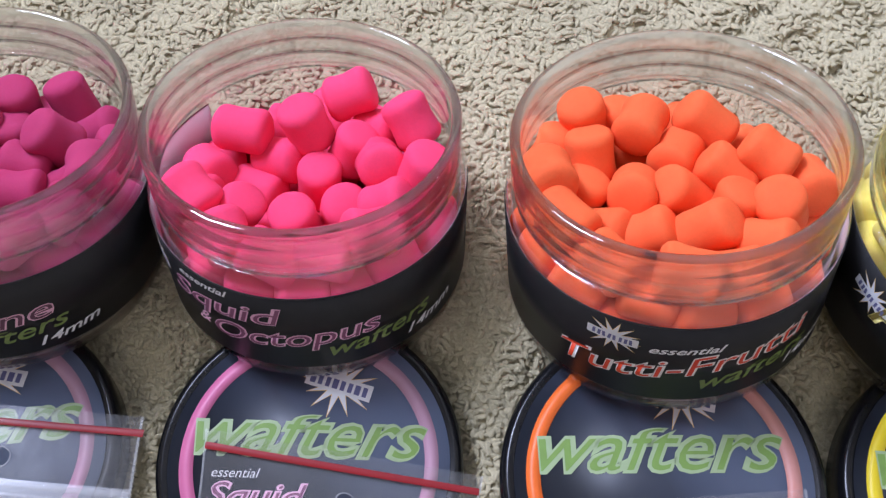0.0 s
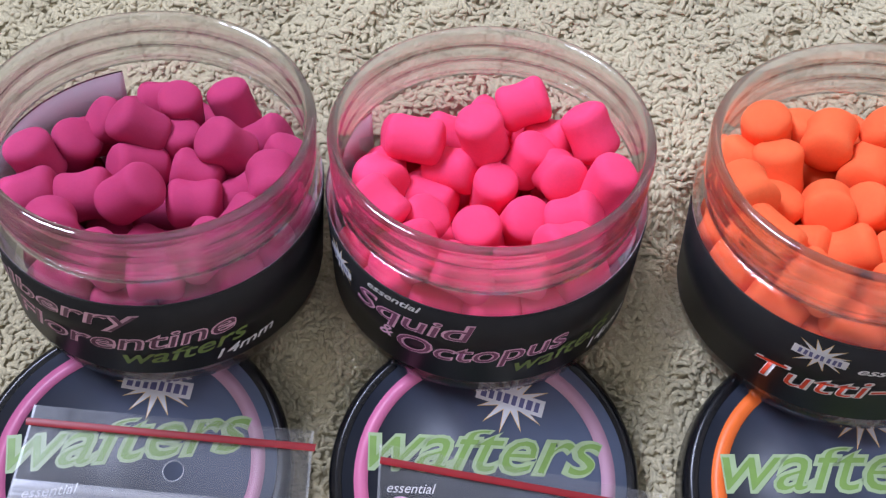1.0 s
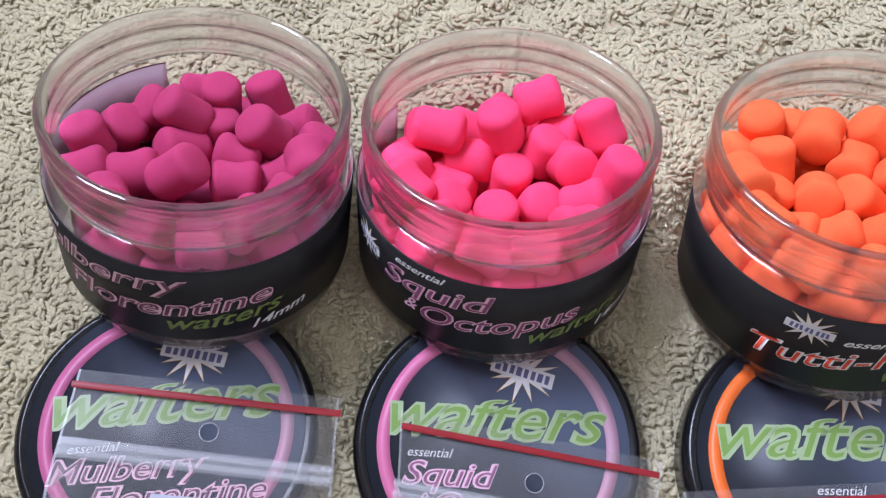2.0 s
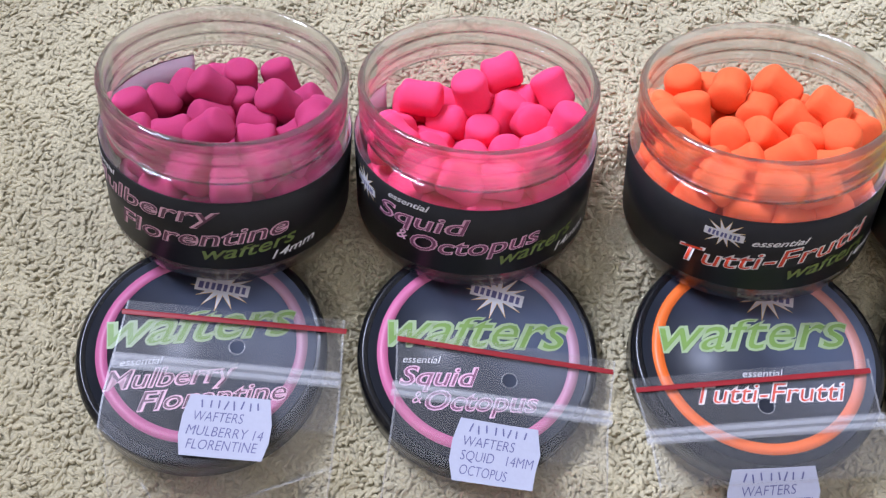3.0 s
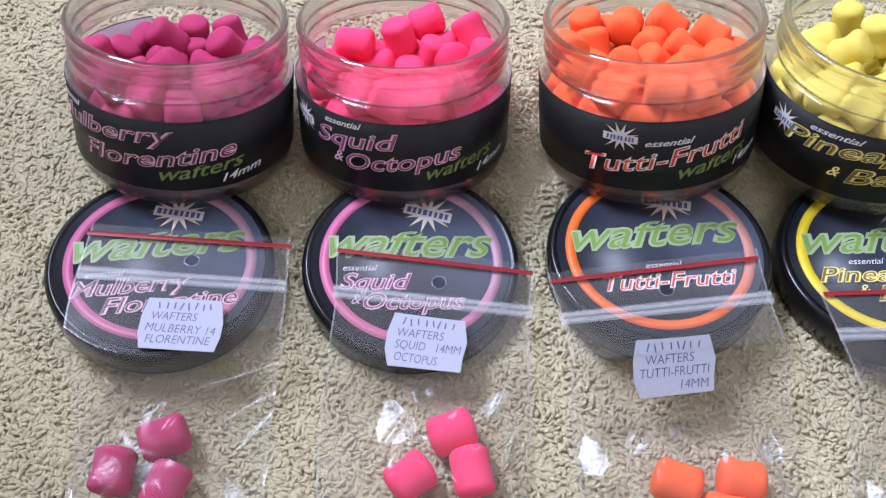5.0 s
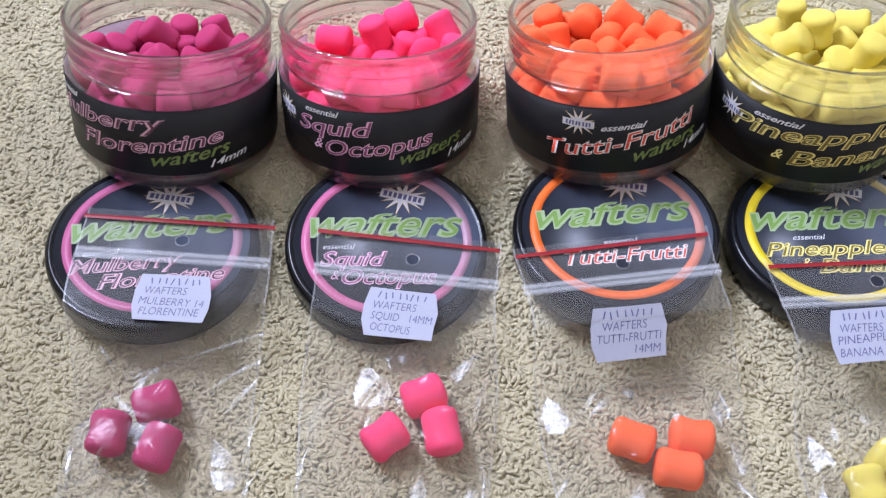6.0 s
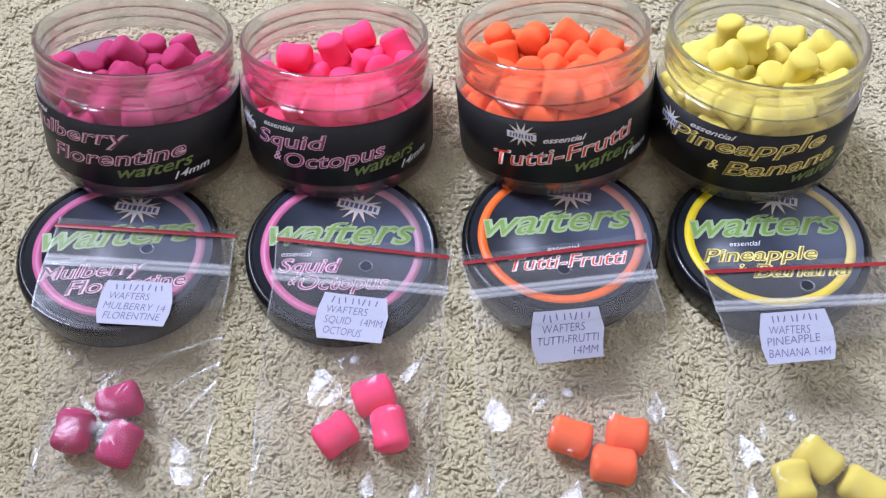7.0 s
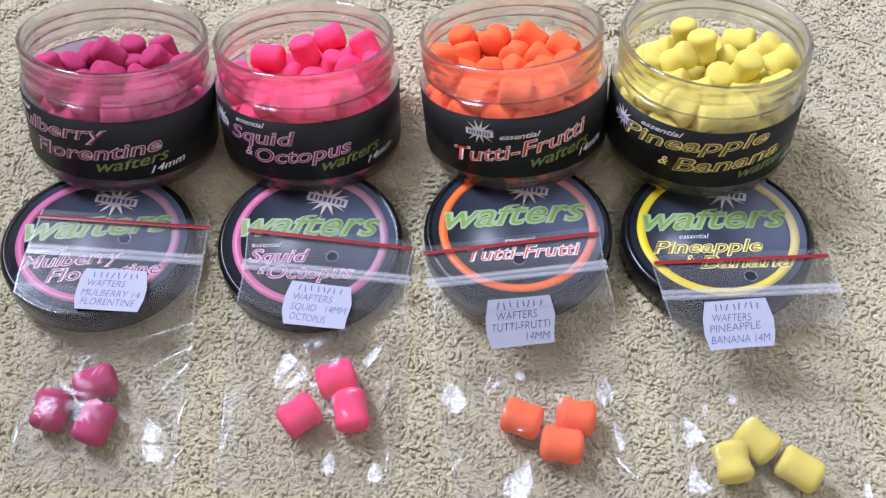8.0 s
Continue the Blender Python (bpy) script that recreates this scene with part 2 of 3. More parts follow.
# ---- where the jars and lids stand (mm, degrees): x, y, z of the base or the print, slopes, turn ----
JARS = {
    "mulberry": (-139.8, 58.8, 3.2, 6.4, 24.8, 0.0),
    "squid": (-50.1, 61.6, -3.0, 0.8, 24.6, 0.0),
    "tutti": (49.2, 55.6, 6.4, -5.2, 25.4, 0.0),
    "pineapple": (134.8, 54.2, 8.5, -1.4, 16.5, 0.0),
}
LIDS = {
    "mulberry": (-140.4, -1.8, 13.5, 6.1, 9.6, 9.5),
    "squid": (-46.6, 0.1, 8.0, 2.5, 4.1, 1.0),
    "tutti": (46.6, -0.1, 17.1, -2.0, 8.7, 2.5),
    "pineapple": (135.6, -1.8, 14.5, -4.3, 9.2, -2.0),
}
LID_R, LID_T = 42.0, 13.0


def ground_height(x, y):
    """The cloth's height in metres: level, with soft folds, pressed down under jars and lids."""
    x, y = np.asarray(x, float), np.asarray(y, float)
    z = 0.0012 * np.sin(x * 21 + 1.3 * np.sin(y * 9)) + 0.0010 * np.sin(y * 26 + x * 7)
    z = z + 0.0016 * smooth_step((y - 0.10) / 0.05) * np.sin(x * 150 + 4 * np.sin(y * 60)) * np.sin(y * 130 + 2.5 * np.sin(x * 45))
    # Open creases between matted folds, behind the jars
    for ax, ay, bx, by, deep in ((0.099, 0.120, 0.130, 0.150, 0.0032), (0.070, 0.134, 0.094, 0.154, 0.0030), (0.020, 0.128, 0.034, 0.152, 0.0020), (-0.088, 0.122, -0.080, 0.150, 0.0022), (-0.170, 0.128, -0.150, 0.152, 0.0018), (0.196, 0.060, 0.216, 0.118, 0.0018)):
        length = math.hypot(bx - ax, by - ay)
        along = ((x - ax) * (bx - ax) + (y - ay) * (by - ay)) / length
        across = ((x - ax) * (by - ay) - (y - ay) * (bx - ax)) / length + 0.0018 * np.sin(along * 420)
        ends = smooth_step((along + 0.006) / 0.012) * smooth_step((length + 0.006 - along) / 0.012)
        z = z + deep * ends * (0.7 * np.exp(-((across - 0.007) / 0.006) ** 2) - np.exp(-(across / 0.0028) ** 2))
    for jx, jy, jz, sx, sy, _ in JARS.values():
        n = np.array([radians(sx), radians(sy)])
        plane = jz / 1000 - n[0] * (x - jx / 1000) - n[1] * (y - jy / 1000)
        d = np.hypot(x - jx / 1000 - 0.006 * n[0], y - jy / 1000)
        z = z + smooth_step((0.055 - d) / 0.020) * np.minimum(plane - 0.0070 - z, 0)
    for lx, ly, lz, sx, sy, _ in LIDS.values():
        n = np.array([radians(sx), radians(sy)])
        plane = (lz - LID_T) / 1000 - n[0] * (x - lx / 1000) - n[1] * (y - ly / 1000)
        d = np.hypot(x - lx / 1000, y - ly / 1000)
        z = z + smooth_step((0.052 - d) / 0.014) * np.minimum(plane - 0.0025 - z, 0)
    return z


# ---- the room ----
def room():
    t = 0.15
    tagged(part("wall_east", box(RX1, RX1 + t, RY0 - t, RY1 + t, -0.06, RH), WALL, smooth=False), "plain off-white painted room wall", "wall", kind="structure")
    tagged(part("wall_north", box(RX0 - t, RX1, RY1, RY1 + t, -0.06, RH), WALL, smooth=False), "plain off-white painted room wall", "wall", kind="structure")
    tagged(part("wall_south", box(RX0 - t, RX1, RY0 - t, RY0, -0.06, RH), WALL, smooth=False), "plain off-white painted room wall", "wall", kind="structure")
    bm = bmesh.new()
    for y0, y1, z0, z1 in ((RY0, WY0, -0.06, RH), (WY1, RY1, -0.06, RH), (WY0, WY1, -0.06, WZ0), (WY0, WY1, WZ1, RH)):
        bmesh.ops.create_cube(bm, size=1, matrix=Matrix.LocRotScale((RX0 - t / 2, (y0 + y1) / 2, (z0 + z1) / 2), None, (t, y1 - y0, z1 - z0)))
    tagged(part("wall_west", bm, WALL, smooth=False), "off-white painted wall with a window opening", "wall", kind="structure")
    tagged(part("ceiling", box(RX0 - t, RX1 + t, RY0 - t, RY1 + t, RH, RH + 0.1), CEIL, smooth=False), "plain white painted ceiling", "ceiling", kind="structure")
    win = tagged(new("window_1"), "white framed window letting in daylight", "window", kind="structure")
    for y0, y1, z0, z1 in ((WY0, WY0 + 0.05, WZ0, WZ1), (WY1 - 0.05, WY1, WZ0, WZ1), (WY0 + 0.05, WY1 - 0.05, WZ0, WZ0 + 0.05), (WY0 + 0.05, WY1 - 0.05, WZ1 - 0.05, WZ1)):
        part("window_frame", box(RX0 - 0.12, RX0 - 0.06, y0, y1, z0, z1), FRAME, win, smooth=False)
    pane = part("pane", box(RX0 - 0.092, RX0 - 0.088, WY0 + 0.05, WY1 - 0.05, WZ0 + 0.05, WZ1 - 0.05), PANE, win, smooth=False)
    pane.visible_shadow = False


room()


# ---- the plush cloth on the floor ----
def plush_floor():
    bm = bmesh.new()
    xs = np.concatenate([np.linspace(RX0, -0.34, 16), np.linspace(-0.33, 0.37, 176), np.linspace(0.38, RX1, 16)])
    ys = np.concatenate([np.linspace(RY0, -0.22, 16), np.linspace(-0.21, 0.33, 136), np.linspace(0.34, RY1, 16)])
    gx, gy = np.meshgrid(xs, ys)
    gz = ground_height(gx, gy) - 0.0009
    me = bpy.data.meshes.new("floor")
    nx, ny = len(xs), len(ys)
    verts = np.stack([gx.ravel(), gy.ravel(), gz.ravel()], 1)
    i = np.arange(nx * ny).reshape(ny, nx)
    faces = np.stack([i[:-1, :-1].ravel(), i[:-1, 1:].ravel(), i[1:, 1:].ravel(), i[1:, :-1].ravel()], 1)
    bm.free()
    me.from_pydata(verts.tolist(), [], faces.tolist())
    me.polygons.foreach_set("use_smooth", [True] * len(me.polygons))
    me.materials.append(PLUSH)
    tagged(new("floor", me), "sand-coloured looped plush cloth spread over the floor", "carpet", kind="structure")

    # The loops: short bent worms of yarn, one on every few millimetres
    rng = np.random.default_rng(7)
    step = NUB
    cx, cy = np.meshgrid(np.arange(-0.265, 0.295, step), np.arange(-0.15, 0.25, step))
    cx = cx + rng.uniform(-0.6, 0.6, cx.shape) * step
    cy = cy + rng.uniform(-0.6, 0.6, cy.shape) * step
    cx, cy = cx.ravel(), cy.ravel()
    keep = np.ones(len(cx), bool)
    for x, y, z, sx, sy, _ in JARS.values():
        keep &= np.hypot(cx - x / 1000, cy - y / 1000) > 0.030
    for x, y, z, sx, sy, _ in LIDS.values():
        keep &= np.hypot(cx - x / 1000, cy - y / 1000) > 0.034
    cx, cy = cx[keep], cy[keep]
    n = len(cx)
    seg, rings = 6, 2
    lat = np.array([0.0, 0.72, 1.35])
    ring = np.linspace(0, 2 * math.pi, seg, endpoint=False)
    ux = np.sin(lat)[:, None] * np.cos(ring)[None] * 1.0
    uy = np.sin(lat)[:, None] * np.sin(ring)[None] * 1.0
    uz = np.cos(lat)[:, None] * np.ones(seg)[None]
    ux, uy, uz = (np.concatenate([[a[0, 0]], a[1:].ravel()]) for a in (ux, uy, uz))
    lump = 1 + rng.uniform(-0.13, 0.13, (n, len(ux)))
    # Matted areas lie flatter than the rest
    matted = smooth_step(0.5 + 0.9 * np.sin(cx * 38 + 2.1 * np.sin(cy * 27)) * np.sin(cy * 44 + 1.6 * np.sin(cx * 33)) + 0.8 * (cy - 0.06) / 0.1)
    long = rng.uniform(0.7, 1.5, n) * step * 1.02
    thin = rng.uniform(0.75, 1.2, n) * step * 0.52
    tall = rng.uniform(0.7, 1.3, n) * 0.00108 * (1 - 0.60 * matted)
    # Yarn lies in swirls: its turn follows a slow field, with some disorder
    turn = 2.2 * np.sin(cx * 95 + 2 * np.sin(cy * 70)) + 1.8 * np.sin(cy * 120 + cx * 40) + rng.normal(0, 0.7, n)
    bend = rng.uniform(-0.75, 0.75, n)
    clump = 0.00055 * np.sin(cx * 610 + 3 * np.sin(cy * 330)) * np.sin(cy * 540 + 2 * np.sin(cx * 290)) + 0.0005 * np.sin(cx * 260 + cy * 190)
    lx = ux[None] * long[:, None] * lump
    ly = uy[None] * thin[:, None] * lump + bend[:, None] * (ux[None] ** 2) * long[:, None]
    lean = rng.uniform(-0.6, 0.6, (n, 2))
    lz = (uz[None] * lump - 0.62) * tall[:, None]
    px = cx[:, None] + np.cos(turn)[:, None] * lx - np.sin(turn)[:, None] * ly + lean[:, :1] * (lz + 0.001)
    py = cy[:, None] + np.sin(turn)[:, None] * lx + np.cos(turn)[:, None] * ly + lean[:, 1:] * (lz + 0.001)
    pz = (ground_height(cx, cy) + clump)[:, None] + lz + rng.uniform(-0.0004, 0.0004, n)[:, None]
    count = 1 + rings * seg
    tris = []
    for k in range(seg):
        tris.append((0, 1 + k, 1 + (k + 1) % seg))
        for r in range(rings - 1):
            a, b = 1 + r * seg + k, 1 + r * seg + (k + 1) % seg
            tris += [(a, a + seg, b + seg), (a, b + seg, b)]
    tris = np.array(tris)
    faces = (tris[None] + (np.arange(n) * count)[:, None, None]).reshape(-1, 3)
    co = np.stack([px, py, pz], -1).reshape(-1, 3)
    me = bpy.data.meshes.new("plush_loops")
    me.vertices.add(len(co))
    me.vertices.foreach_set("co", co.ravel())
    me.loops.add(faces.size)
    me.loops.foreach_set("vertex_index", faces.ravel().astype(np.int32))
    me.polygons.add(len(faces))
    me.polygons.foreach_set("loop_start", np.arange(0, faces.size, 3, dtype=np.int32))
    me.polygons.foreach_set("use_smooth", np.ones(len(faces), bool))
    me.update()
    me.validate()
    me.materials.append(PLUSH)
    tagged(new("plush_loops", me), "short curled sand-coloured yarn loops of the plush cloth", "carpet pile", kind="stuff")


NUB = 0.00158
plush_floor()

# ---- flavours: colours and words ----
FLAVOURS = {
    "mulberry": dict(pellet=(0.49, 0.044, 0.14), ring=(0.56, 0.14, 0.29), edge=(0.76, 0.46, 0.56), fill=(0.12, 0.04, 0.07), word="purple-pink"),
    "squid": dict(pellet=(0.96, 0.065, 0.18), ring=(0.62, 0.16, 0.31), edge=(0.84, 0.50, 0.66), fill=(0.24, 0.07, 0.15), word="hot pink"),
    "tutti": dict(pellet=(0.97, 0.155, 0.05), ring=(0.90, 0.17, 0.03), edge=(0.85, 0.80, 0.78), fill=(0.72, 0.06, 0.02), word="bright orange"),
    "pineapple": dict(pellet=(0.76, 0.62, 0.125), ring=(0.85, 0.65, 0.03), edge=(0.88, 0.76, 0.27), fill=(0.20, 0.15, 0.03), word="lemon yellow"),
}
for key, f in FLAVOURS.items():
    f["bait"] = surface(key + "_bait", f["pellet"], 0.8, shine=0.22, grain=1500, spread=0.05, bump=0.12, blotch=120, random=0.05, sub=0.25)
    # The ring's colour fades to grey where the disc carries its painted sheen
    f["band"] = sheened_lid_print(key + "_ring_sheen_print", f["ring"], f["ring"], tuple(0.45 * c + 0.55 * p for c, p in zip(f["ring"], (0.42, 0.40, 0.44))))
    f["rim"] = surface(key + "_edge_print", f["edge"], 0.4)
    f["core"] = surface(key + "_fill_print", f["fill"], 0.4)


def printed(words, width, height, put, parent, edge, core, slant=0.25, fat=0.20, name="lettering"):
    """Outlined letters: a wider pale layer, and the coloured letters on it. put(bm, layer) lays them down."""
    level = words == "wafters"
    part(name, put(lettering(words, width, height, slant, fat, level), 0), edge, parent, smooth=False)
    part(name, put(lettering(words, width, height, slant, -0.05, level), 1), core, parent, smooth=False)


def sleeve(r0, r1, z0, z1, a0, a1, steps=110):
    """A bent sheet of the given thickness round the z axis, from a0 to a1 degrees."""
    bm = bmesh.new()
    cols = []
    for i in range(steps + 1):
        a = radians(a0 + (a1 - a0) * i / steps)
        cols.append([bm.verts.new((r / 1000 * math.cos(a), r / 1000 * math.sin(a), z / 1000)) for r, z in ((r0, z0), (r1, z0), (r1, z1), (r0, z1))])
    for p, q in zip(cols, cols[1:]):
        for k in range(4):
            bm.faces.new((p[k], q[k], q[(k + 1) % 4], p[(k + 1) % 4]))
    bm.faces.new(cols[0])
    bm.faces.new(cols[-1][::-1])
    bmesh.ops.recalc_face_normals(bm, faces=bm.faces)
    return bm


def make_jar(key):
    f = FLAVOURS[key]
    jar = tagged(new("bait_jar"), f"open clear plastic jar with black label, full of {f['word']} pellets", "jar", group="row of open bait jars")
    jar.matrix_world = stand(*JARS[key])
    # Outside from the base to the shoulder, then the inside back down
    part("body", lathe([(42.7, 5.4), (42.7, 35.6), (42.9, 37.2), (42.3, 39.2), (40.6, 40.6), (38.9, 40.6), (40.9, 38.2), (41.3, 35.6), (41.3, 5.4)], closed=True), CLEAR, jar)
    part("base", lathe([(0, -2.8), (31, -2.8), (34, -3.9), (37.2, -4.1), (39.8, -3.4), (41.8, -1.6), (42.6, 1.6), (42.75, 5.4), (41.2, 5.4), (41.0, 2.2), (40.0, -0.3), (37.6, -1.3), (31, -1.4), (0, -1.4)]), BASE, jar, "thick clear rounded base").visible_shadow = False
    part("neck", lathe([(40.6, 40.6), (39.7, 41.6), (39.7, 43.0), (40.9, 43.8), (41.1, 44.6), (40.4, 45.4), (39.7, 46.4), (39.7, 47.8), (40.9, 48.6), (41.1, 49.4), (40.4, 50.2),
                        (39.8, 51.2), (39.8, 53.6), (40.9, 54.6), (41.2, 55.6), (40.8, 56.4), (39.7, 56.8), (38.7, 56.3), (38.4, 55.0), (38.4, 42.4), (38.9, 40.6)], closed=True), NECK, jar, "clear screw-thread neck").visible_shadow = False
    a0, a1 = LABEL_ENDS[key]
    label = part("label", sleeve(42.95, 43.1, 5.2, 34.8, a0, a1), BLACK, jar, "glossy black paper label")
    part("label_back", sleeve(42.78, 42.9, 5.2, 34.8, a0, a1), PALE, label, "pale reverse of the label")
    part("label_edge", sleeve(42.8, 43.15, 34.8, 35.05, a0, a1), BLACK, label)
    w = WORDS[key]

    def spread(text, a, b, height, cap, turn, edge, core):
        put = lambda bm, layer: wrap(bm, 43.25 + 0.10 * layer, a, height - 2.5, turn)
        printed(text, radians(b - a) * 43.2, cap, put, label, edge, core)

    def single(text, a, b, height, cap, turn, material, note=""):
        part("lettering", wrap(lettering(text, radians(b - a) * 43.2, cap, 0.4, 0.05, text == "wafters"), 43.25, a, height - 2.5, turn), material, label, note, smooth=False)

    for text, a, b, height, cap, turn in w["big"]:
        spread(text, a, b, height, cap, turn, f["rim"], f["core"])
    if "and" in w:
        single("&", w["and"][0], w["and"][0] + 6, w["and"][1], 4.6, 3, f["rim"])
    star = w["star"]
    part("starburst", wrap(starburst(6.6, 12, 3), 43.2, star[0], star[1] - 2.5), GOLD, label, "gold starburst emblem", smooth=False)
    part("starburst", wrap(starburst(5.9, 12, 3), 43.26, star[0], star[1] - 2.5), WHITE, label, smooth=False)
    part("banner", wrap(slab(12.8, 3.1), 43.32, star[0], star[1] - 2.9, -4), WHITE, label, smooth=False)
    part("banner_bar", wrap(bars(10.6, 1.9, 8, 0.75, 3), 43.38, star[0], star[1] - 2.9, -4), INK, label, smooth=False)
    single("essential", *w["essential"], 2.6, 2, WHITE)
    single("wafters", *w["wafters"], 4.3, 7, DARKGREEN, "green word on the label")
    single("14mm", *w["size"], 3.4, 7, WHITE)
    return jar


# Where each label begins and ends round its jar, and its words: from, to (degrees), height, capital height (mm), turn
LABEL_ENDS = {"mulberry": (118, 378), "squid": (142, 368), "tutti": (172, 372), "pineapple": (165, 370)}
WORDS = {
    "mulberry": dict(big=(("Mulberry", -162, -82, 24.0, 6.7, 5), ("Florentine", -134, -52, 15.2, 6.8, 6)), star=(-172, 30), essential=(-157, -135, 33), wafters=(-91, -48, 12.2), size=(-61, -38, 10.0)),
    "squid": dict(big=(("Squid", -138, -91, 23.6, 6.8, 5), ("Octopus", -119, -58, 15.4, 7.0, 6)), star=(-150, 29.5), essential=(-132, -110, 33.0), wafters=(-77, -37, 12.7), size=(-48, -25, 10.4), **{"and": (-127, 17.2)}),
    "tutti": dict(big=(("Tutti-Frutti", -131, -46, 14.0, 7.0, 8.5),), star=(-114, 30.6), essential=(-102, -78, 27.4), wafters=(-84, -44, 12.6), size=(-53, -32, 11.7)),
    "pineapple": dict(big=(("Pineapple", -153, -63, 23.2, 7.0, 6), ("Banana", -117, -52, 15.0, 7.0, 7)), star=(-156, 29.0), essential=(-141, -114, 32.2), wafters=(-78, -38, 12.3), size=(-45, -24, 10.7), **{"and": (-126, 16.4)}),
}
for key in JARS:
    make_jar(key)


def make_lid(key):
    f = FLAVOURS[key]
    lid = tagged(new("jar_lid"), f"round black screw lid with {key if key != 'tutti' else 'orange'} ringed slate label lying flat", "lid", group="row of jar lids")
    lid.matrix_world = stand(*LIDS[key])
    t = LID_T
    shell = lathe([(0, -0.3), (38.6, -0.3), (39.2, 0.1), (40.0, 0.15), (41.0, -0.5), (41.7, -1.6), (42.0, -3.2), (42.0, -t + 0.6), (41.6, -t), (40.3, -t), (40.0, -t + 0.6), (40.0, -3.0), (38.5, -1.9), (0, -1.9)], 120)
    part("shell", shell, LIDBLACK, lid, "black plastic lid shell with rounded edge")
    disc = part("label", lathe([(0, 0.0), (38.2, 0.0), (38.2, -0.3)], 96), PRINT, lid, "slate grey glossy printed disc with painted sheen")
    part("ring", lathe([(31.3, 0.06), (35.1, 0.06), (35.1, 0.12), (31.3, 0.12)], 96, closed=True), f["band"], disc, "printed colour ring with painted sheen")

    def across(text, x0, x1, y, cap, edge, core, slant=0.3, fat=0.25):
        printed(text, x1 - x0, cap, lambda bm, layer: flat(bm, x0, y, 0.16 + 0.06 * layer), disc, edge, core, slant, fat)

    across("wafters", -31.5, 31.5, 1.6, 9.6, PALEGREEN, GREEN, 0.4, 0.4)
    for text, x0, x1, y in LID_WORDS[key]:
        if text in ("essential", "&"):
            part("lettering", flat(lettering(text, x1 - x0, 2.6 if text == "essential" else 4.4, 0.3), x0, y, 0.16), WHITE if text == "essential" else f["rim"], disc, smooth=False)
        else:
            across(text, x0, x1, y, 6.6, f["rim"], f["core"])
    part("starburst", flat(starburst(9.6, 12, 5), 6.6, 21.2, 0.16), GOLD, disc, "gold starburst emblem", smooth=False)
    part("starburst", flat(starburst(8.6, 12, 5), 6.6, 21.2, 0.22), WHITE, disc, smooth=False)
    part("banner", flat(slab(19, 4.6), 6.6, 21.2, 0.28, -15), WHITE, disc, smooth=False)
    for k in range(8):
        c = (k - 3.5) * 2.15
        part("banner_bar", flat(slab(1.25 if k % 3 else 1.6, 2.7), 6.6 + 0.966 * c, 21.2 - 0.259 * c, 0.34, -15), INK, disc, smooth=False)
    return lid


LID_WORDS = {
    "mulberry": (("essential", -27, -13, -6.0), ("Mulberry", -32, 11, -14.2), ("Florentine", -21, 27, -22.4)),
    "squid": (("essential", -26, -13, -4.8), ("Squid", -27, 0, -12.6), ("Octopus", -18, 20, -21.0), ("&", -22.5, -19, -19.0)),
    "tutti": (("essential", -6.5, 7, -8.6), ("Tutti-Frutti", -23, 26, -17.4)),
    "pineapple": (("essential", -17, -4, -4.0), ("Pineapple", -29, 18, -11.8), ("Banana", -10, 29, -20.4), ("&", -16, -12, -17.5)),
}
for key in LIDS:
    make_lid(key)


# ---- bait pellets ----
def pellet_mesh(key, kind):
    """A short barrel of paste with rounded ends and a slight waist; a few shapes to choose from."""
    r, half, waist, skew = ((7.0, 8.0, 0.55, 0.0), (7.1, 7.7, 0.95, 0.3), (6.8, 8.3, 0.3, -0.3))[kind]
    waist *= 1.0 if key == "pineapple" else 0.6
    profile = [(0, -half), (r * 0.5, -half + 0.1), (r * 0.76, -half + 0.5), (r * 0.91, -half + 1.3), (r * 0.985, -half + 2.4), (r, -half + 3.4), (r - waist * 0.7, -half + 5.6), (r - waist, 0.3),
               (r - waist * 0.6, half - 5.4), (r, half - 3.3), (r * 0.98, half - 2.2), (r * 0.9, half - 1.2), (r * 0.74, half - 0.45), (r * 0.46, half - 0.05), (0, half)]
    bm = lathe(profile, 24)
    for v in bm.verts:
        p = v.co * 1000
        d = noise.noise(p * 0.16 + Vector((kind * 9.0, len(key), 0))) * 0.3
        v.co = v.co * (1 + d / 9) + Vector((skew * p.z * p.z * 0.00001, 0, 0))
    me = bpy.data.meshes.new("bait_pellet")
    bm.to_mesh(me)
    bm.free()
    me.polygons.foreach_set("use_smooth", [True] * len(me.polygons))
    me.materials.append(FLAVOURS[key]["bait"])
    return me


SHAPES = {key: [pellet_mesh(key, k) for k in range(3)] for key in FLAVOURS}
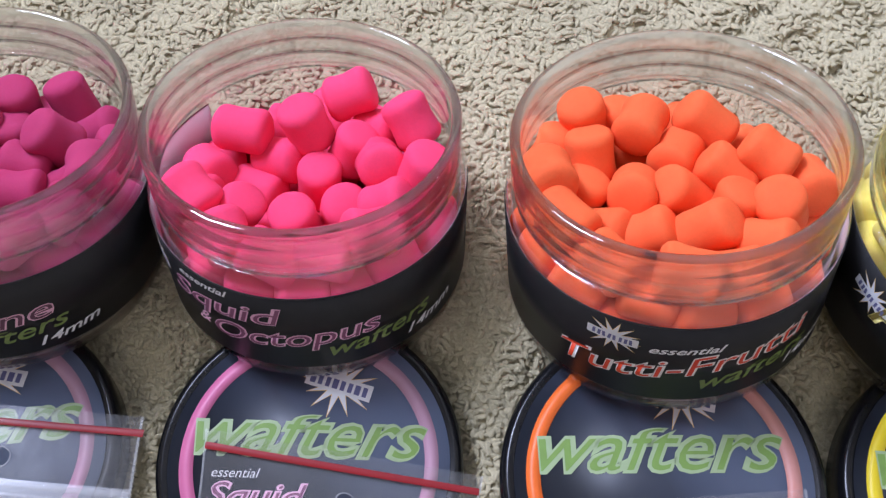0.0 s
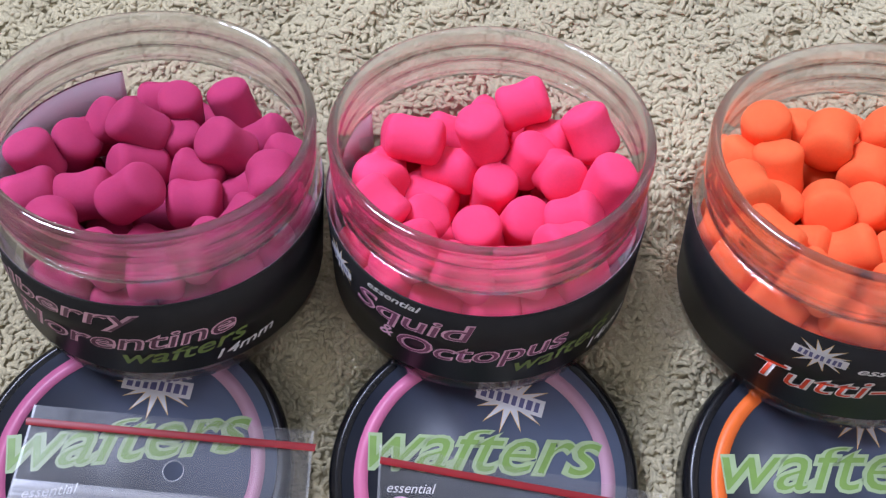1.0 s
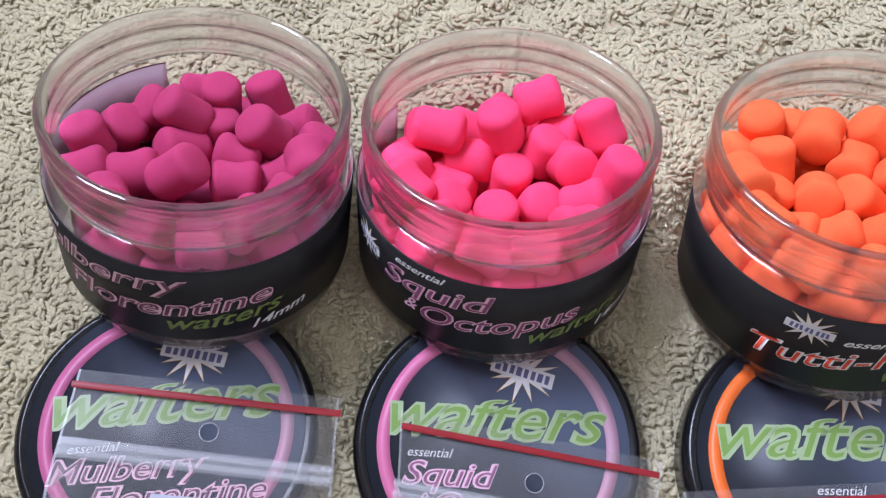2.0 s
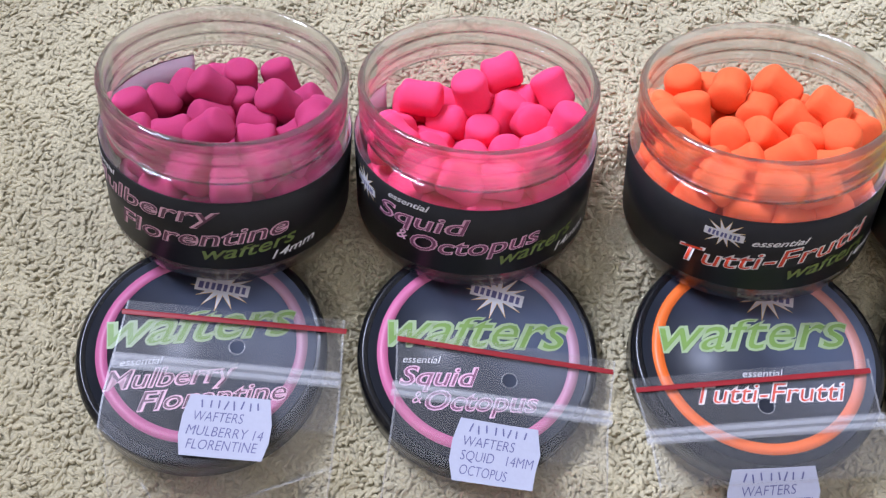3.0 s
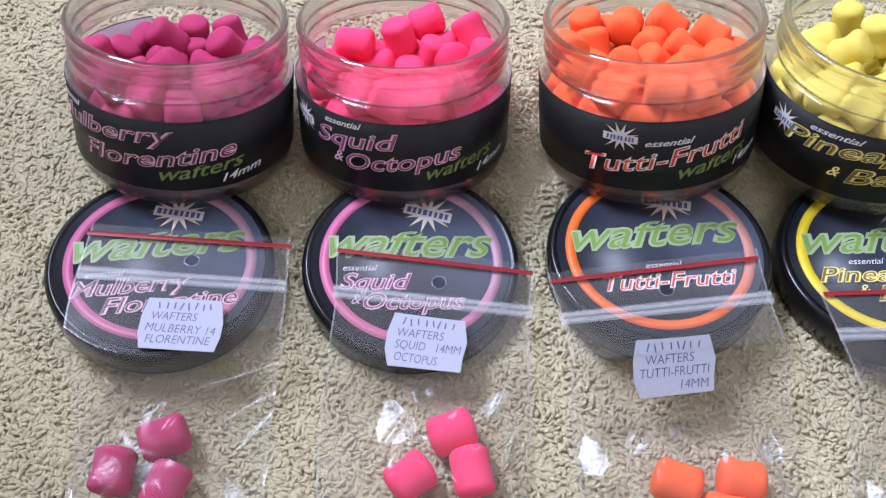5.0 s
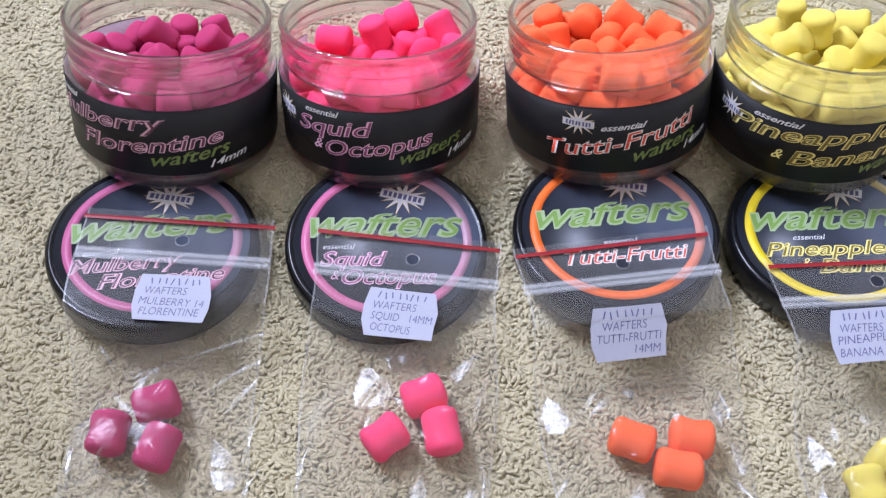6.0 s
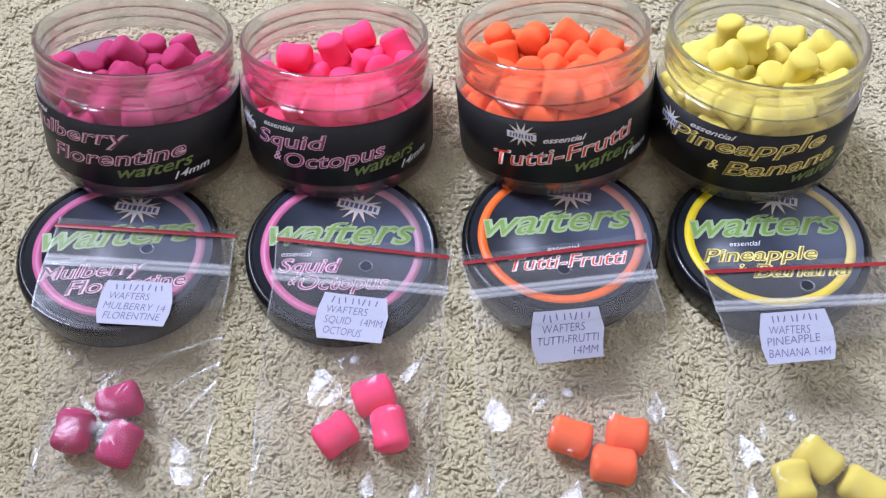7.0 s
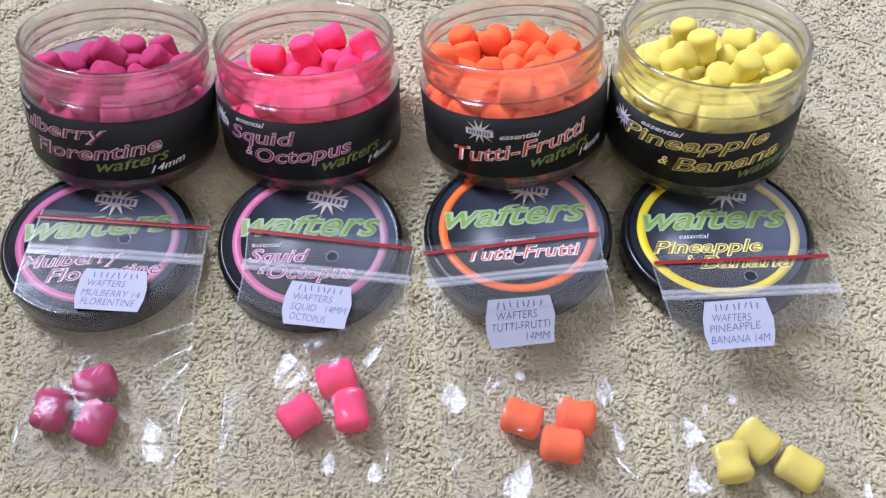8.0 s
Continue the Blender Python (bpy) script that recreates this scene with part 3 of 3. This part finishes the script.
# The pellets on top of each pile: x, y, height in the jar (mm), the way their axis points and how far it rises (degrees)
TOPS = {
    "squid": [(-20, 12, 39, -10, 0), (-2, 12, 42, -177, 75), (9, 23, 44, 10, 20), (27, 13, 44, 140, 52), (-29, 4, 31, -47, 17), (-15, 2, 26, -23, 2), (2, 2, 30, -62, 81), (19, 2, 38, -74, 29), (-2, -15, 32, -129, 76), (10, -9, 30, -66, 64), (31, -3, 40, 4, 70), (-10, 8, 31, -24, 19), (11, 9, 36, 4, 68), (18, 18, 35, -28, 21), (-18, -15, 34, -2, 61), (23, -13, 37, -3, 33), (-30, -8, 32, -7, 11)],
    "mulberry": [(-32, -1, 36, 166, 72), (-26, 9, 31, -1, 63), (-16, 17, 34, -154, 42), (0, 25, 35, -77, 80), (14, 29, 34, 156, 66), (16, 8, 39, -157, 49), (-7, 5, 33, -147, 26), (2, 14, 31, 96, 83), (10, 3, 33, -5, -3), (11, -7, 33, 7, 3), (-17, -9, 33, 13, 11), (-4, -11, 38, 6, 42), (24, 21, 30, 8, 37), (30, 12, 31, 34, 61), (25, -2, 32, 10, 37), (-30, -11, 33, 20, 16), (-8, 11, 38, -169, 42)],
    "tutti": [(-20, 25, 39, -162, 76), (-14, 24, 36, 59, 77), (-7, 18, 43, -114, -1), (-22, 12, 38, 104, 68), (2, 11, 38, -119, 6), (10, 19, 42, 162, 37), (14, 4, 38, 154, 33), (24, 5, 42, 147, 22), (-10, -1, 37, -106, 26), (2, -1, 35, -169, 45), (24, -9, 38, -129, 64), (7, -15, 38, -14, 45), (-9, 19, 31, -46, -6), (-24, -1, 36, 22, 63), (-19, -12, 34, -25, 24), (-7, -14, 35, -5, 33), (20, -20, 37, -25, 24), (-28, 15, 36, 31, 56), (15, -8, 37, 24, 69)],
    "pineapple": [(-6, 27, 39, 158, 80), (-3, 6, 46, 125, 79), (-14, 1, 43, -27, 46), (-19, 16, 37, -19, 33), (19, 22, 37, -24, 13), (26, 6, 43, -14, 53), (8, 5, 38, 2, 46), (13, -10, 44, -50, 73), (30, -4, 43, 6, 37), (2, -7, 36, -72, 68), (-17, -8, 36, -24, 25), (-25, 5, 36, 13, 65), (14, -15, 36, -24, 14), (28, -15, 38, -14, 32), (-5, -12, 34, -20, 35), (25, -9, 36, -24, 37)],
}
PELLET = 0.92


def put_pellet(key, m, shape, size, label, group):
    ob = new("bait_pellet", SHAPES[key][shape])
    ob.matrix_world = m @ Matrix.Scale(size, 4)
    return tagged(ob, label, "bait pellet", group)


def fill_jar(key):
    """The pile: the top pellets where they lie, the rest settled below them."""
    rng = np.random.default_rng(len(key) * 7)
    tops = np.array(TOPS[key], float)
    r = 6.5
    lower = []
    for layer in range(4):
        z = 4.6 + 12.0 * layer
        for ring_r, count in ((0, 1), (14.5, 6), (32.5, 15)):
            if layer == 3 and ring_r < 30:
                continue
            for k in range(count):
                a = 2 * math.pi * (k + 0.5 * (layer % 2)) / count + 0.3 * layer
                if layer == 3 and math.sin(a) > 0.05:
                    continue
                lower.append((ring_r * math.cos(a) + rng.uniform(-1, 1), ring_r * math.sin(a) + rng.uniform(-1, 1), z + rng.uniform(-0.8, 0.8) - (6.5 if layer == 3 else 0) - (4.0 if layer == 2 and math.sin(a) > 0.3 else 0)))
    lower = np.array(lower)
    far = np.array([np.min(np.linalg.norm(tops[:, :3] - p, axis=1)) > 7.6 for p in lower])
    lower = lower[far]
    p = np.concatenate([tops[:, :3], lower])
    weight = np.concatenate([np.full(len(tops), 0.02), np.full(len(lower), 1.0)])
    top = np.arange(len(p)) < len(tops)
    reach_of = np.where(top[:, None] & top[None], 10.8, 2 * r)
    for _ in range(220):
        d = p[:, None] - p[None]
        dist = np.linalg.norm(d, axis=2) + np.eye(len(p)) * 99
        over = np.clip(reach_of - dist, 0, None)
        share = weight[:, None] / (weight[:, None] + weight[None])
        p = p + 0.35 * np.sum(d / dist[..., None] * (over * share)[..., None], axis=1)
        rad = np.hypot(p[:, 0], p[:, 1])
        reach = np.where(p[:, 2] < 13, 32.6, np.where(p[:, 2] < 36, 33.8, 31.6))
        p[:, :2] *= np.minimum(1, reach / np.maximum(rad, 1e-6))[:, None]
        p[len(tops):, 2] -= 0.05
        p[:, 2] = np.maximum(p[:, 2], 5.6)
    base = stand(*JARS[key])
    word = FLAVOURS[key]["word"]
    for k, q in enumerate(p):
        if k < len(tops):
            az, el = tops[k, 3:]
        else:
            az, el = math.degrees(math.atan2(q[1], q[0])) + 90 + rng.uniform(-30, 30), rng.uniform(-25, 25)
        m = base @ pose(q[0] / 1000, q[1] / 1000, q[2] / 1000, 0, 0, az) @ pose(0, 0, 0, 0, 90 - el, 0) @ pose(0, 0, 0, 0, 0, rng.uniform(0, 360))
        put_pellet(key, m, int(rng.integers(3)), PELLET * rng.uniform(0.97, 1.04), f"{word} barrel-shaped bait pellet heaped in the jar", f"{word} pellets in the jar")


for key in JARS:
    fill_jar(key)

# ---- zip bags with a paper tag and three pellets each ----
# Corners of each bag (mm): top left, top right, bottom left, bottom right; tag centre and turn; pellets x, y, turn
BAGS = {
    "mulberry": dict(corners=((-169, 12.5), (-92.4, 10.0), (-164, -108), (-98, -112)), tag=(-127.8, -31, -1.5), pellets=((-132, -68.5, 200), (-148, -80, 85), (-129.5, -85.5, 72)), facets=((-136.0, -58.0, -93.0, -40.0, 2.0), (-147.0, -58.0, -155.0, -47.0, 1.4), (-118.0, -66.0, -92.0, -48.0, 2.2), (-108.0, -73.0, -93.0, -54.0, 2.6), (-113.0, -78.0, -102.0, -100.0, 9.0), (-99.0, -90.0, -92.0, -58.0, 2.4), (-162.0, -103.0, -163.0, -83.0, 2.2), (-159.0, -100.0, -144.0, -86.0, 1.8), (-153.0, -73.0, -145.0, -85.0, 6.5), (-99.0, -105.0, -93.0, -91.0, 2.0))),
    "squid": dict(corners=((-74.5, 7.5), (-0.1, -1.7), (-81, -112), (-8, -113)), tag=(-41, -35.8, -6.5), pellets=((-32, -66.5, 20), (-46.5, -82.3, 35), (-25.5, -80.5, 100)), facets=((-55.5, -50, -50.5, -70, 12.0), (-10, -46, -22, -61, 5.0), (-8, -57, -13, -76, 3.2), (-33.5, -92, -35, -105, 5.5), (-17, -98, -14, -109, 6.0), (-75.5, -84, -80, -104, 1.4), (-11, -88, -10, -106, 1.5))),
    "tutti": dict(corners=((4.2, -10.6), (81.3, -1.7), (17, -118), (92, -116)), tag=(45.2, -48.1, 5.0), pellets=((45.0, -85, -20), (67.0, -84.6, -12), (60.5, -96, -10)), facets=((13.5, -64, 19, -82, 8.5), (82, -62, 78.5, -80, 6.0), (82, -78, 86, -98, 4.0), (78, -94, 90, -110, 3.0), (48, -99, 40, -116, 10.0))),
    "pineapple": dict(corners=((104.8, -14.4), (178.7, -14.6), (110, -130), (184, -128)), tag=(134.5, -51, 3.0), pellets=((139, -95.5, -45), (128, -104, 95), (154, -107, -35)), facets=((112, -80, 116, -98, 6.5), (116, -96, 116, -115, 9.0), (182, -109, 183, -118, 4.0))),
}
PELLET_R = 7.2


def support(x, y, key):
    """The height of what lies under a bag, in metres."""
    z = ground_height(x, y) + 0.0006
    lx, ly, lz, sx, sy, _ = LIDS[key]
    plane = lz / 1000 - radians(sx) * (x - lx / 1000) - radians(sy) * (y - ly / 1000)
    d = np.hypot(x - lx / 1000, y - ly / 1000)
    return np.where(d < 0.0418, np.maximum(plane + 0.0006, z), z)


def grid_mesh(x, y, z, hole=None, second=None):
    ny, nx = x.shape
    i = np.arange(nx * ny).reshape(ny, nx)
    faces = np.stack([i[:-1, :-1].ravel(), i[:-1, 1:].ravel(), i[1:, 1:].ravel(), i[1:, :-1].ravel()], 1)
    bm = bmesh.new()
    vs = [bm.verts.new(c) for c in np.stack([x.ravel(), y.ravel(), z.ravel()], 1).tolist()]
    fx, fy = x.ravel()[faces].mean(1), y.ravel()[faces].mean(1)
    whole = np.ones(len(faces), bool) if hole is None else np.hypot(fx - hole[0], fy - hole[1]) > 0.0026
    mark = np.zeros(len(faces), int) if second is None else (second.ravel()[faces].mean(1) > 0.5).astype(int)
    for f, k in zip(faces[whole].tolist(), mark[whole].tolist()):
        bm.faces.new([vs[i] for i in f]).material_index = k
    return bm


def make_bag(key):
    b = BAGS[key]
    word = FLAVOURS[key]["word"]
    tl, tr, bl, br = (np.array(c) / 1000 for c in b["corners"])
    nu, nv = 109, 165
    u, v = np.meshgrid(np.linspace(0, 1, nu), np.linspace(0, 1, nv))
    rng = np.random.default_rng(len(key))
    x = (1 - v) * ((1 - u) * tl[0] + u * tr[0]) + v * ((1 - u) * bl[0] + u * br[0])
    y = (1 - v) * ((1 - u) * tl[1] + u * tr[1]) + v * ((1 - u) * bl[1] + u * br[1])
    x = x + 0.0012 * np.sin(9 * v + 3 * len(key)) * (u - 0.5) * 2
    floor_z = support(x, y, key)

    def drape(z, tension):
        hung = z.copy()
        for _ in range(tension):
            mean = hung.copy()
            mean[1:-1] = 0.5 * (hung[:-2] + hung[2:])
            mean[:, 1:-1] = 0.5 * mean[:, 1:-1] + 0.25 * (hung[:, :-2] + hung[:, 2:])
            hung = np.maximum(z, mean - 0.000004)
        return hung

    # The flap is stiff and stays in the plane of the lid
    lx, ly, lz, sx, sy, _ = LIDS[key]
    flap = lz / 1000 + 0.0008 - radians(sx) * (x - lx / 1000) - radians(sy) * (y - ly / 1000)
    floor_z = np.where(v < 0.34, np.maximum(floor_z, flap), floor_z)
    back = drape(floor_z, 1000)
    over = back + 0.0005
    for px, py, _ in b["pellets"]:
        d = np.hypot(x - px / 1000, y - py / 1000)
        top = 2 * PELLET_R / 1000 * np.sqrt(np.clip(1 - (d / 0.0125) ** 6, 0, 1))
        over = np.maximum(over, np.where(d < 0.0125, floor_z + top + 0.0012, 0))
    front = drape(over, 1200)
    for _ in range(14):
        soft_z = front.copy()
        soft_z[1:-1, 1:-1] = 0.25 * (front[:-2, 1:-1] + front[2:, 1:-1] + front[1:-1, :-2] + front[1:-1, 2:])
        front = np.maximum(soft_z, np.where(v > 0.4, back, soft_z))
    # Folds that run out from the pellets, and a few loose creases
    folds = np.zeros_like(front)
    mid = np.mean([p[:2] for p in b["pellets"]], axis=0)
    gx, gy = x * 1000 - mid[0], y * 1000 - mid[1]
    for k in range(9):
        a = 2 * math.pi * (k + rng.uniform(-0.3, 0.3)) / 9
        along, across = gx * math.cos(a) + gy * math.sin(a), -gx * math.sin(a) + gy * math.cos(a)
        wide = rng.uniform(1.8, 4.2)
        tent = np.clip(1 - np.abs(across + 0.06 * along * math.sin(5 * k)) / wide, 0, 1)
        folds += rng.uniform(0.6, 1.6) / 1000 * tent * smooth_step((along - 8) / 6) * smooth_step((rng.uniform(28, 46) - along) / 12)
    # Taut facets and creases: flat flanks of stretched film that rise to the right
    taut = np.zeros_like(front)
    wind = Vector((RX0, (WY0 + WY1) / 2, (WZ0 + WZ1) / 2)) - Vector((mid[0] / 1000, mid[1] / 1000, 0))
    stand_at = Vector((0.0, -0.187, 0.35)) - Vector((mid[0] / 1000, mid[1] / 1000, 0))
    flank = wind.normalized() + stand_at.normalized()
    lean_x, lean_y = -flank.x / flank.z, -flank.y / flank.z
    for ax, ay, bx, by, wide in b["facets"]:
        wide = wide * (1.35 if wide > 3.2 else 1.0)
        length = math.hypot(bx - ax, by - ay)
        dx, dy = (bx - ax) / length, (by - ay) / length
        along = ((x * 1000 - ax) * dx + (y * 1000 - ay) * dy) / length
        across = (x * 1000 - ax) * dy - (y * 1000 - ay) * dx
        w = wide * np.clip(along * 1.5 + 0.08, 0, 1) * np.clip((1.08 - along) / 0.15, 0, 1)
        inside = (along > 0) & (along < 1.05) & (np.abs(across) < w / 2)
        if not inside.any():
            continue
        plane = lean_x * x + lean_y * y
        plane = plane - np.percentile((plane - back)[inside], 6) + 0.0008
        plane = plane - 0.00012 / wide * np.clip(across, -wide, wide) ** 2
        share = np.clip((w / 2 - np.abs(across)) / 0.7 + 0.5, 0, 1) * ((along > -0.02) & (along < 1.08))
        front = np.maximum(front * (1 - share) + plane * share, over)
        folds = folds * (1 - share)
        taut = np.maximum(taut, share)
    for k in range(12):
        a = rng.uniform(0, math.pi)
        c0, cv = rng.uniform(0.05, 0.95), rng.uniform(0.5, 1.0)
        ox = (x - (tl[0] + c0 * (tr[0] - tl[0]))) * 1000
        oy = (y - (tl[1] + cv * (bl[1] - tl[1]))) * 1000
        across, length = ox * math.cos(a) + oy * math.sin(a), -ox * math.sin(a) + oy * math.cos(a)
        folds += rng.uniform(0.3, 1.0) / 1000 * np.clip(1 - np.abs(across) / rng.uniform(1.0, 2.2), 0, 1) * np.exp(-(length / rng.uniform(6, 14)) ** 2)
    soft = smooth_step((v - 0.35) / 0.3)
    edge = smooth_step(np.minimum(u, 1 - u) / 0.018) * smooth_step((1 - v) / 0.04)
    front = np.maximum(front + folds * soft * edge, back + 0.0004 * edge + 0.0001)
    bag = tagged(new("zip_bag"), f"clear zip-lock bag with red stripe holding {word} pellets", "plastic bag", group="row of zip bags")
    hx, hy = (tl + tr) / 2 + 0.115 * ((bl + br) / 2 - (tl + tr) / 2) + np.array([0.002, 0])
    part("back_sheet", grid_mesh(x, y, back, (hx, hy)), FILM, bag)
    part("front_sheet", grid_mesh(x, y, front, (hx, hy), taut), FILM, bag, "crinkled clear film").data.materials.append(TAUT)

    def band(v0, v1, lift, material, name, label=""):
        rows = np.linspace(v0, v1, 3)
        uu, vv = np.meshgrid(np.linspace(0, 1, nu), rows)
        bx = (1 - vv) * ((1 - uu) * tl[0] + uu * tr[0]) + vv * ((1 - uu) * bl[0] + uu * br[0])
        by = (1 - vv) * ((1 - uu) * tl[1] + uu * tr[1]) + vv * ((1 - uu) * bl[1] + uu * br[1])
        k = np.clip((vv * (nv - 1)), 0, nv - 2)
        k0 = np.floor(k).astype(int)
        col = np.arange(nu)[None].repeat(3, 0)
        bz = front[k0, col] * (1 - k + k0) + front[k0 + 1, col] * (k - k0)
        bz = bz + lift + np.array([0, 0.00025, 0])[:, None]
        part(name, grid_mesh(bx, by, bz), material, bag, label)

    band(0.029, 0.045, 0.0004, RED, "stripe", "red printed stripe")
    band(0.160, 0.208, 0.0003, SEAM, "zip_band", "milky band of the zip")
    band(0.166, 0.179, 0.0005, ZIP, "zip_ridge", "milky zip ridge")
    band(0.188, 0.201, 0.0005, ZIP, "zip_ridge", "milky zip ridge")
    # Sharp folds: thin hazy strips added in place of their bright glints
    for ax, ay, bx, by, wide in b["facets"]:
        if wide > 3.2:
            continue
        length = math.hypot(bx - ax, by - ay)
        dx, dy = (bx - ax) / length, (by - ay) / length
        n = max(6, int(length / 1.2))
        along = np.linspace(0, 1, n)[None]
        half = 0.32 * np.sin(np.pi * np.clip(along, 0.04, 0.96)) * np.array([[-1.0], [1.0]]) + 0.5 * np.sin(along * 7 + ax)
        fx, fy = (ax + (bx - ax) * along + dy * half) / 1000, (ay + (by - ay) * along - dx * half) / 1000
        near = [[np.argmin((x - p) ** 2 + (y - q) ** 2) for p, q in zip(*row)] for row in zip(fx, fy)]
        part("crease", grid_mesh(fx, fy, front.ravel()[np.array(near)] + 0.0006), SEAM, bag, "hazy strip standing in for a glint on a film crease")
    # Welded side seams
    for side in (0, 1):
        cols = (0, 1) if side == 0 else (nu - 2, nu - 1)
        sx_, sy_, sz_ = x[:, cols], y[:, cols], front[:, cols] + 0.0003
        part("side_seam", grid_mesh(sx_, sy_, sz_), SEAM, bag, "welded clear seam")
    # The rim of the punched hole in the flap
    ring = lathe([(2.5, 0), (2.85, 0), (2.85, 0.15), (2.5, 0.15)], 32, closed=True)
    hole = part("punched_hole", ring, SEAM, bag, "rim of a punched hang hole")
    hole.matrix_parent_inverse = Matrix.Identity(4)
    k = np.unravel_index(np.argmin(np.hypot(x - hx, y - hy)), x.shape)
    lx, ly, lz, sx, sy, _ = LIDS[key]
    hole.matrix_world = stand(hx * 1000, hy * 1000, front[k] * 1000 + 0.3, sx, sy)

    # The tag lies on the film
    cx, cy, turn = b["tag"]
    tag = tagged(new("paper_tag"), f"small white handwritten paper tag in the {word} bag", "paper tag", group="paper tags in the bags")
    w, h = 28.0, 20.5
    d = np.hypot(x - cx / 1000, y - cy / 1000)
    near = d < 0.011
    fit = np.linalg.lstsq(np.stack([x[near] - cx / 1000, y[near] - cy / 1000, np.ones(near.sum())], 1), front[near], rcond=None)[0]
    tag.matrix_world = stand(cx, cy, fit[2] * 1000 + 2.0, -0.75 * math.degrees(fit[0]), -0.75 * math.degrees(fit[1]), turn)
    rnd = random.Random(len(key))
    outline = [(-0.46, -0.5), (0.0, -0.5), (0.47, -0.49), (0.50, -0.2), (0.515, 0.08), (0.46, 0.5), (0.1, 0.495), (-0.45, 0.5), (-0.50, 0.15), (-0.515, -0.2)]
    bm = bmesh.new()
    low = [bm.verts.new(((a + rnd.uniform(-0.012, 0.012)) * w / 1000, (c + rnd.uniform(-0.015, 0.015)) * h / 1000, 0)) for a, c in outline]
    face = bm.faces.new(low)
    up = bmesh.ops.extrude_face_region(bm, geom=[face])
    bmesh.ops.translate(bm, verts=[e for e in up["geom"] if isinstance(e, bmesh.types.BMVert)], vec=(0, 0, 0.00018))
    bmesh.ops.recalc_face_normals(bm, faces=bm.faces)
    part("paper", bm, PAPER, tag, smooth=False)
    lines = {"mulberry": (("WAFTERS", -11, 5), ("MULBERRY 14", -12, 12.5), ("FLORENTINE", -11.5, 11)), "squid": (("WAFTERS", -11, 6), ("SQUID   14MM", -11, 13), ("OCTOPUS", -11, 4.5)),
             "tutti": (("WAFTERS", -10, 7), ("TUTTI-FRUTTI", -12, 12.5), ("14MM", 1.5, 11.5)), "pineapple": (("WAFTERS", -10, 6), ("PINEAPPLE", -12, 9), ("BANANA 14M", -12, 12))}[key]
    for k in range(8):
        part("writing_bar", flat(slab(0.5, 2.8 + rnd.uniform(-0.4, 0.4)), -8.4 + 2.5 * k + rnd.uniform(-0.4, 0.4), 7.3 + rnd.uniform(-0.3, 0.3), 0.26, rnd.uniform(-24, 10)), INK, tag, smooth=False)
    for k, (words, x0, x1) in enumerate(lines):
        part("handwriting", flat(lettering(words, x1 - x0, 3.3, 0.16, -0.03), x0 + rnd.uniform(-0.4, 0.4), 1.4 - 4.6 * k, 0.26, rnd.uniform(-2, 2)), INK, tag, smooth=False)

    for k, (px, py, turn) in enumerate(b["pellets"]):
        z = float(np.min(support(np.array([px / 1000]), np.array([py / 1000]), key))) * 1000
        m = pose(px / 1000, py / 1000, (z + PELLET_R + 0.3) / 1000, 0, 0, turn) @ pose(0, 0, 0, 0, 90, 0) @ pose(0, 0, 0, 0, 0, 40 * k)
        put_pellet(key, m, k, 1.04, f"{word} barrel-shaped bait pellet lying in a zip bag", f"{word} pellets in the zip bag")


for key in BAGS:
    make_bag(key)
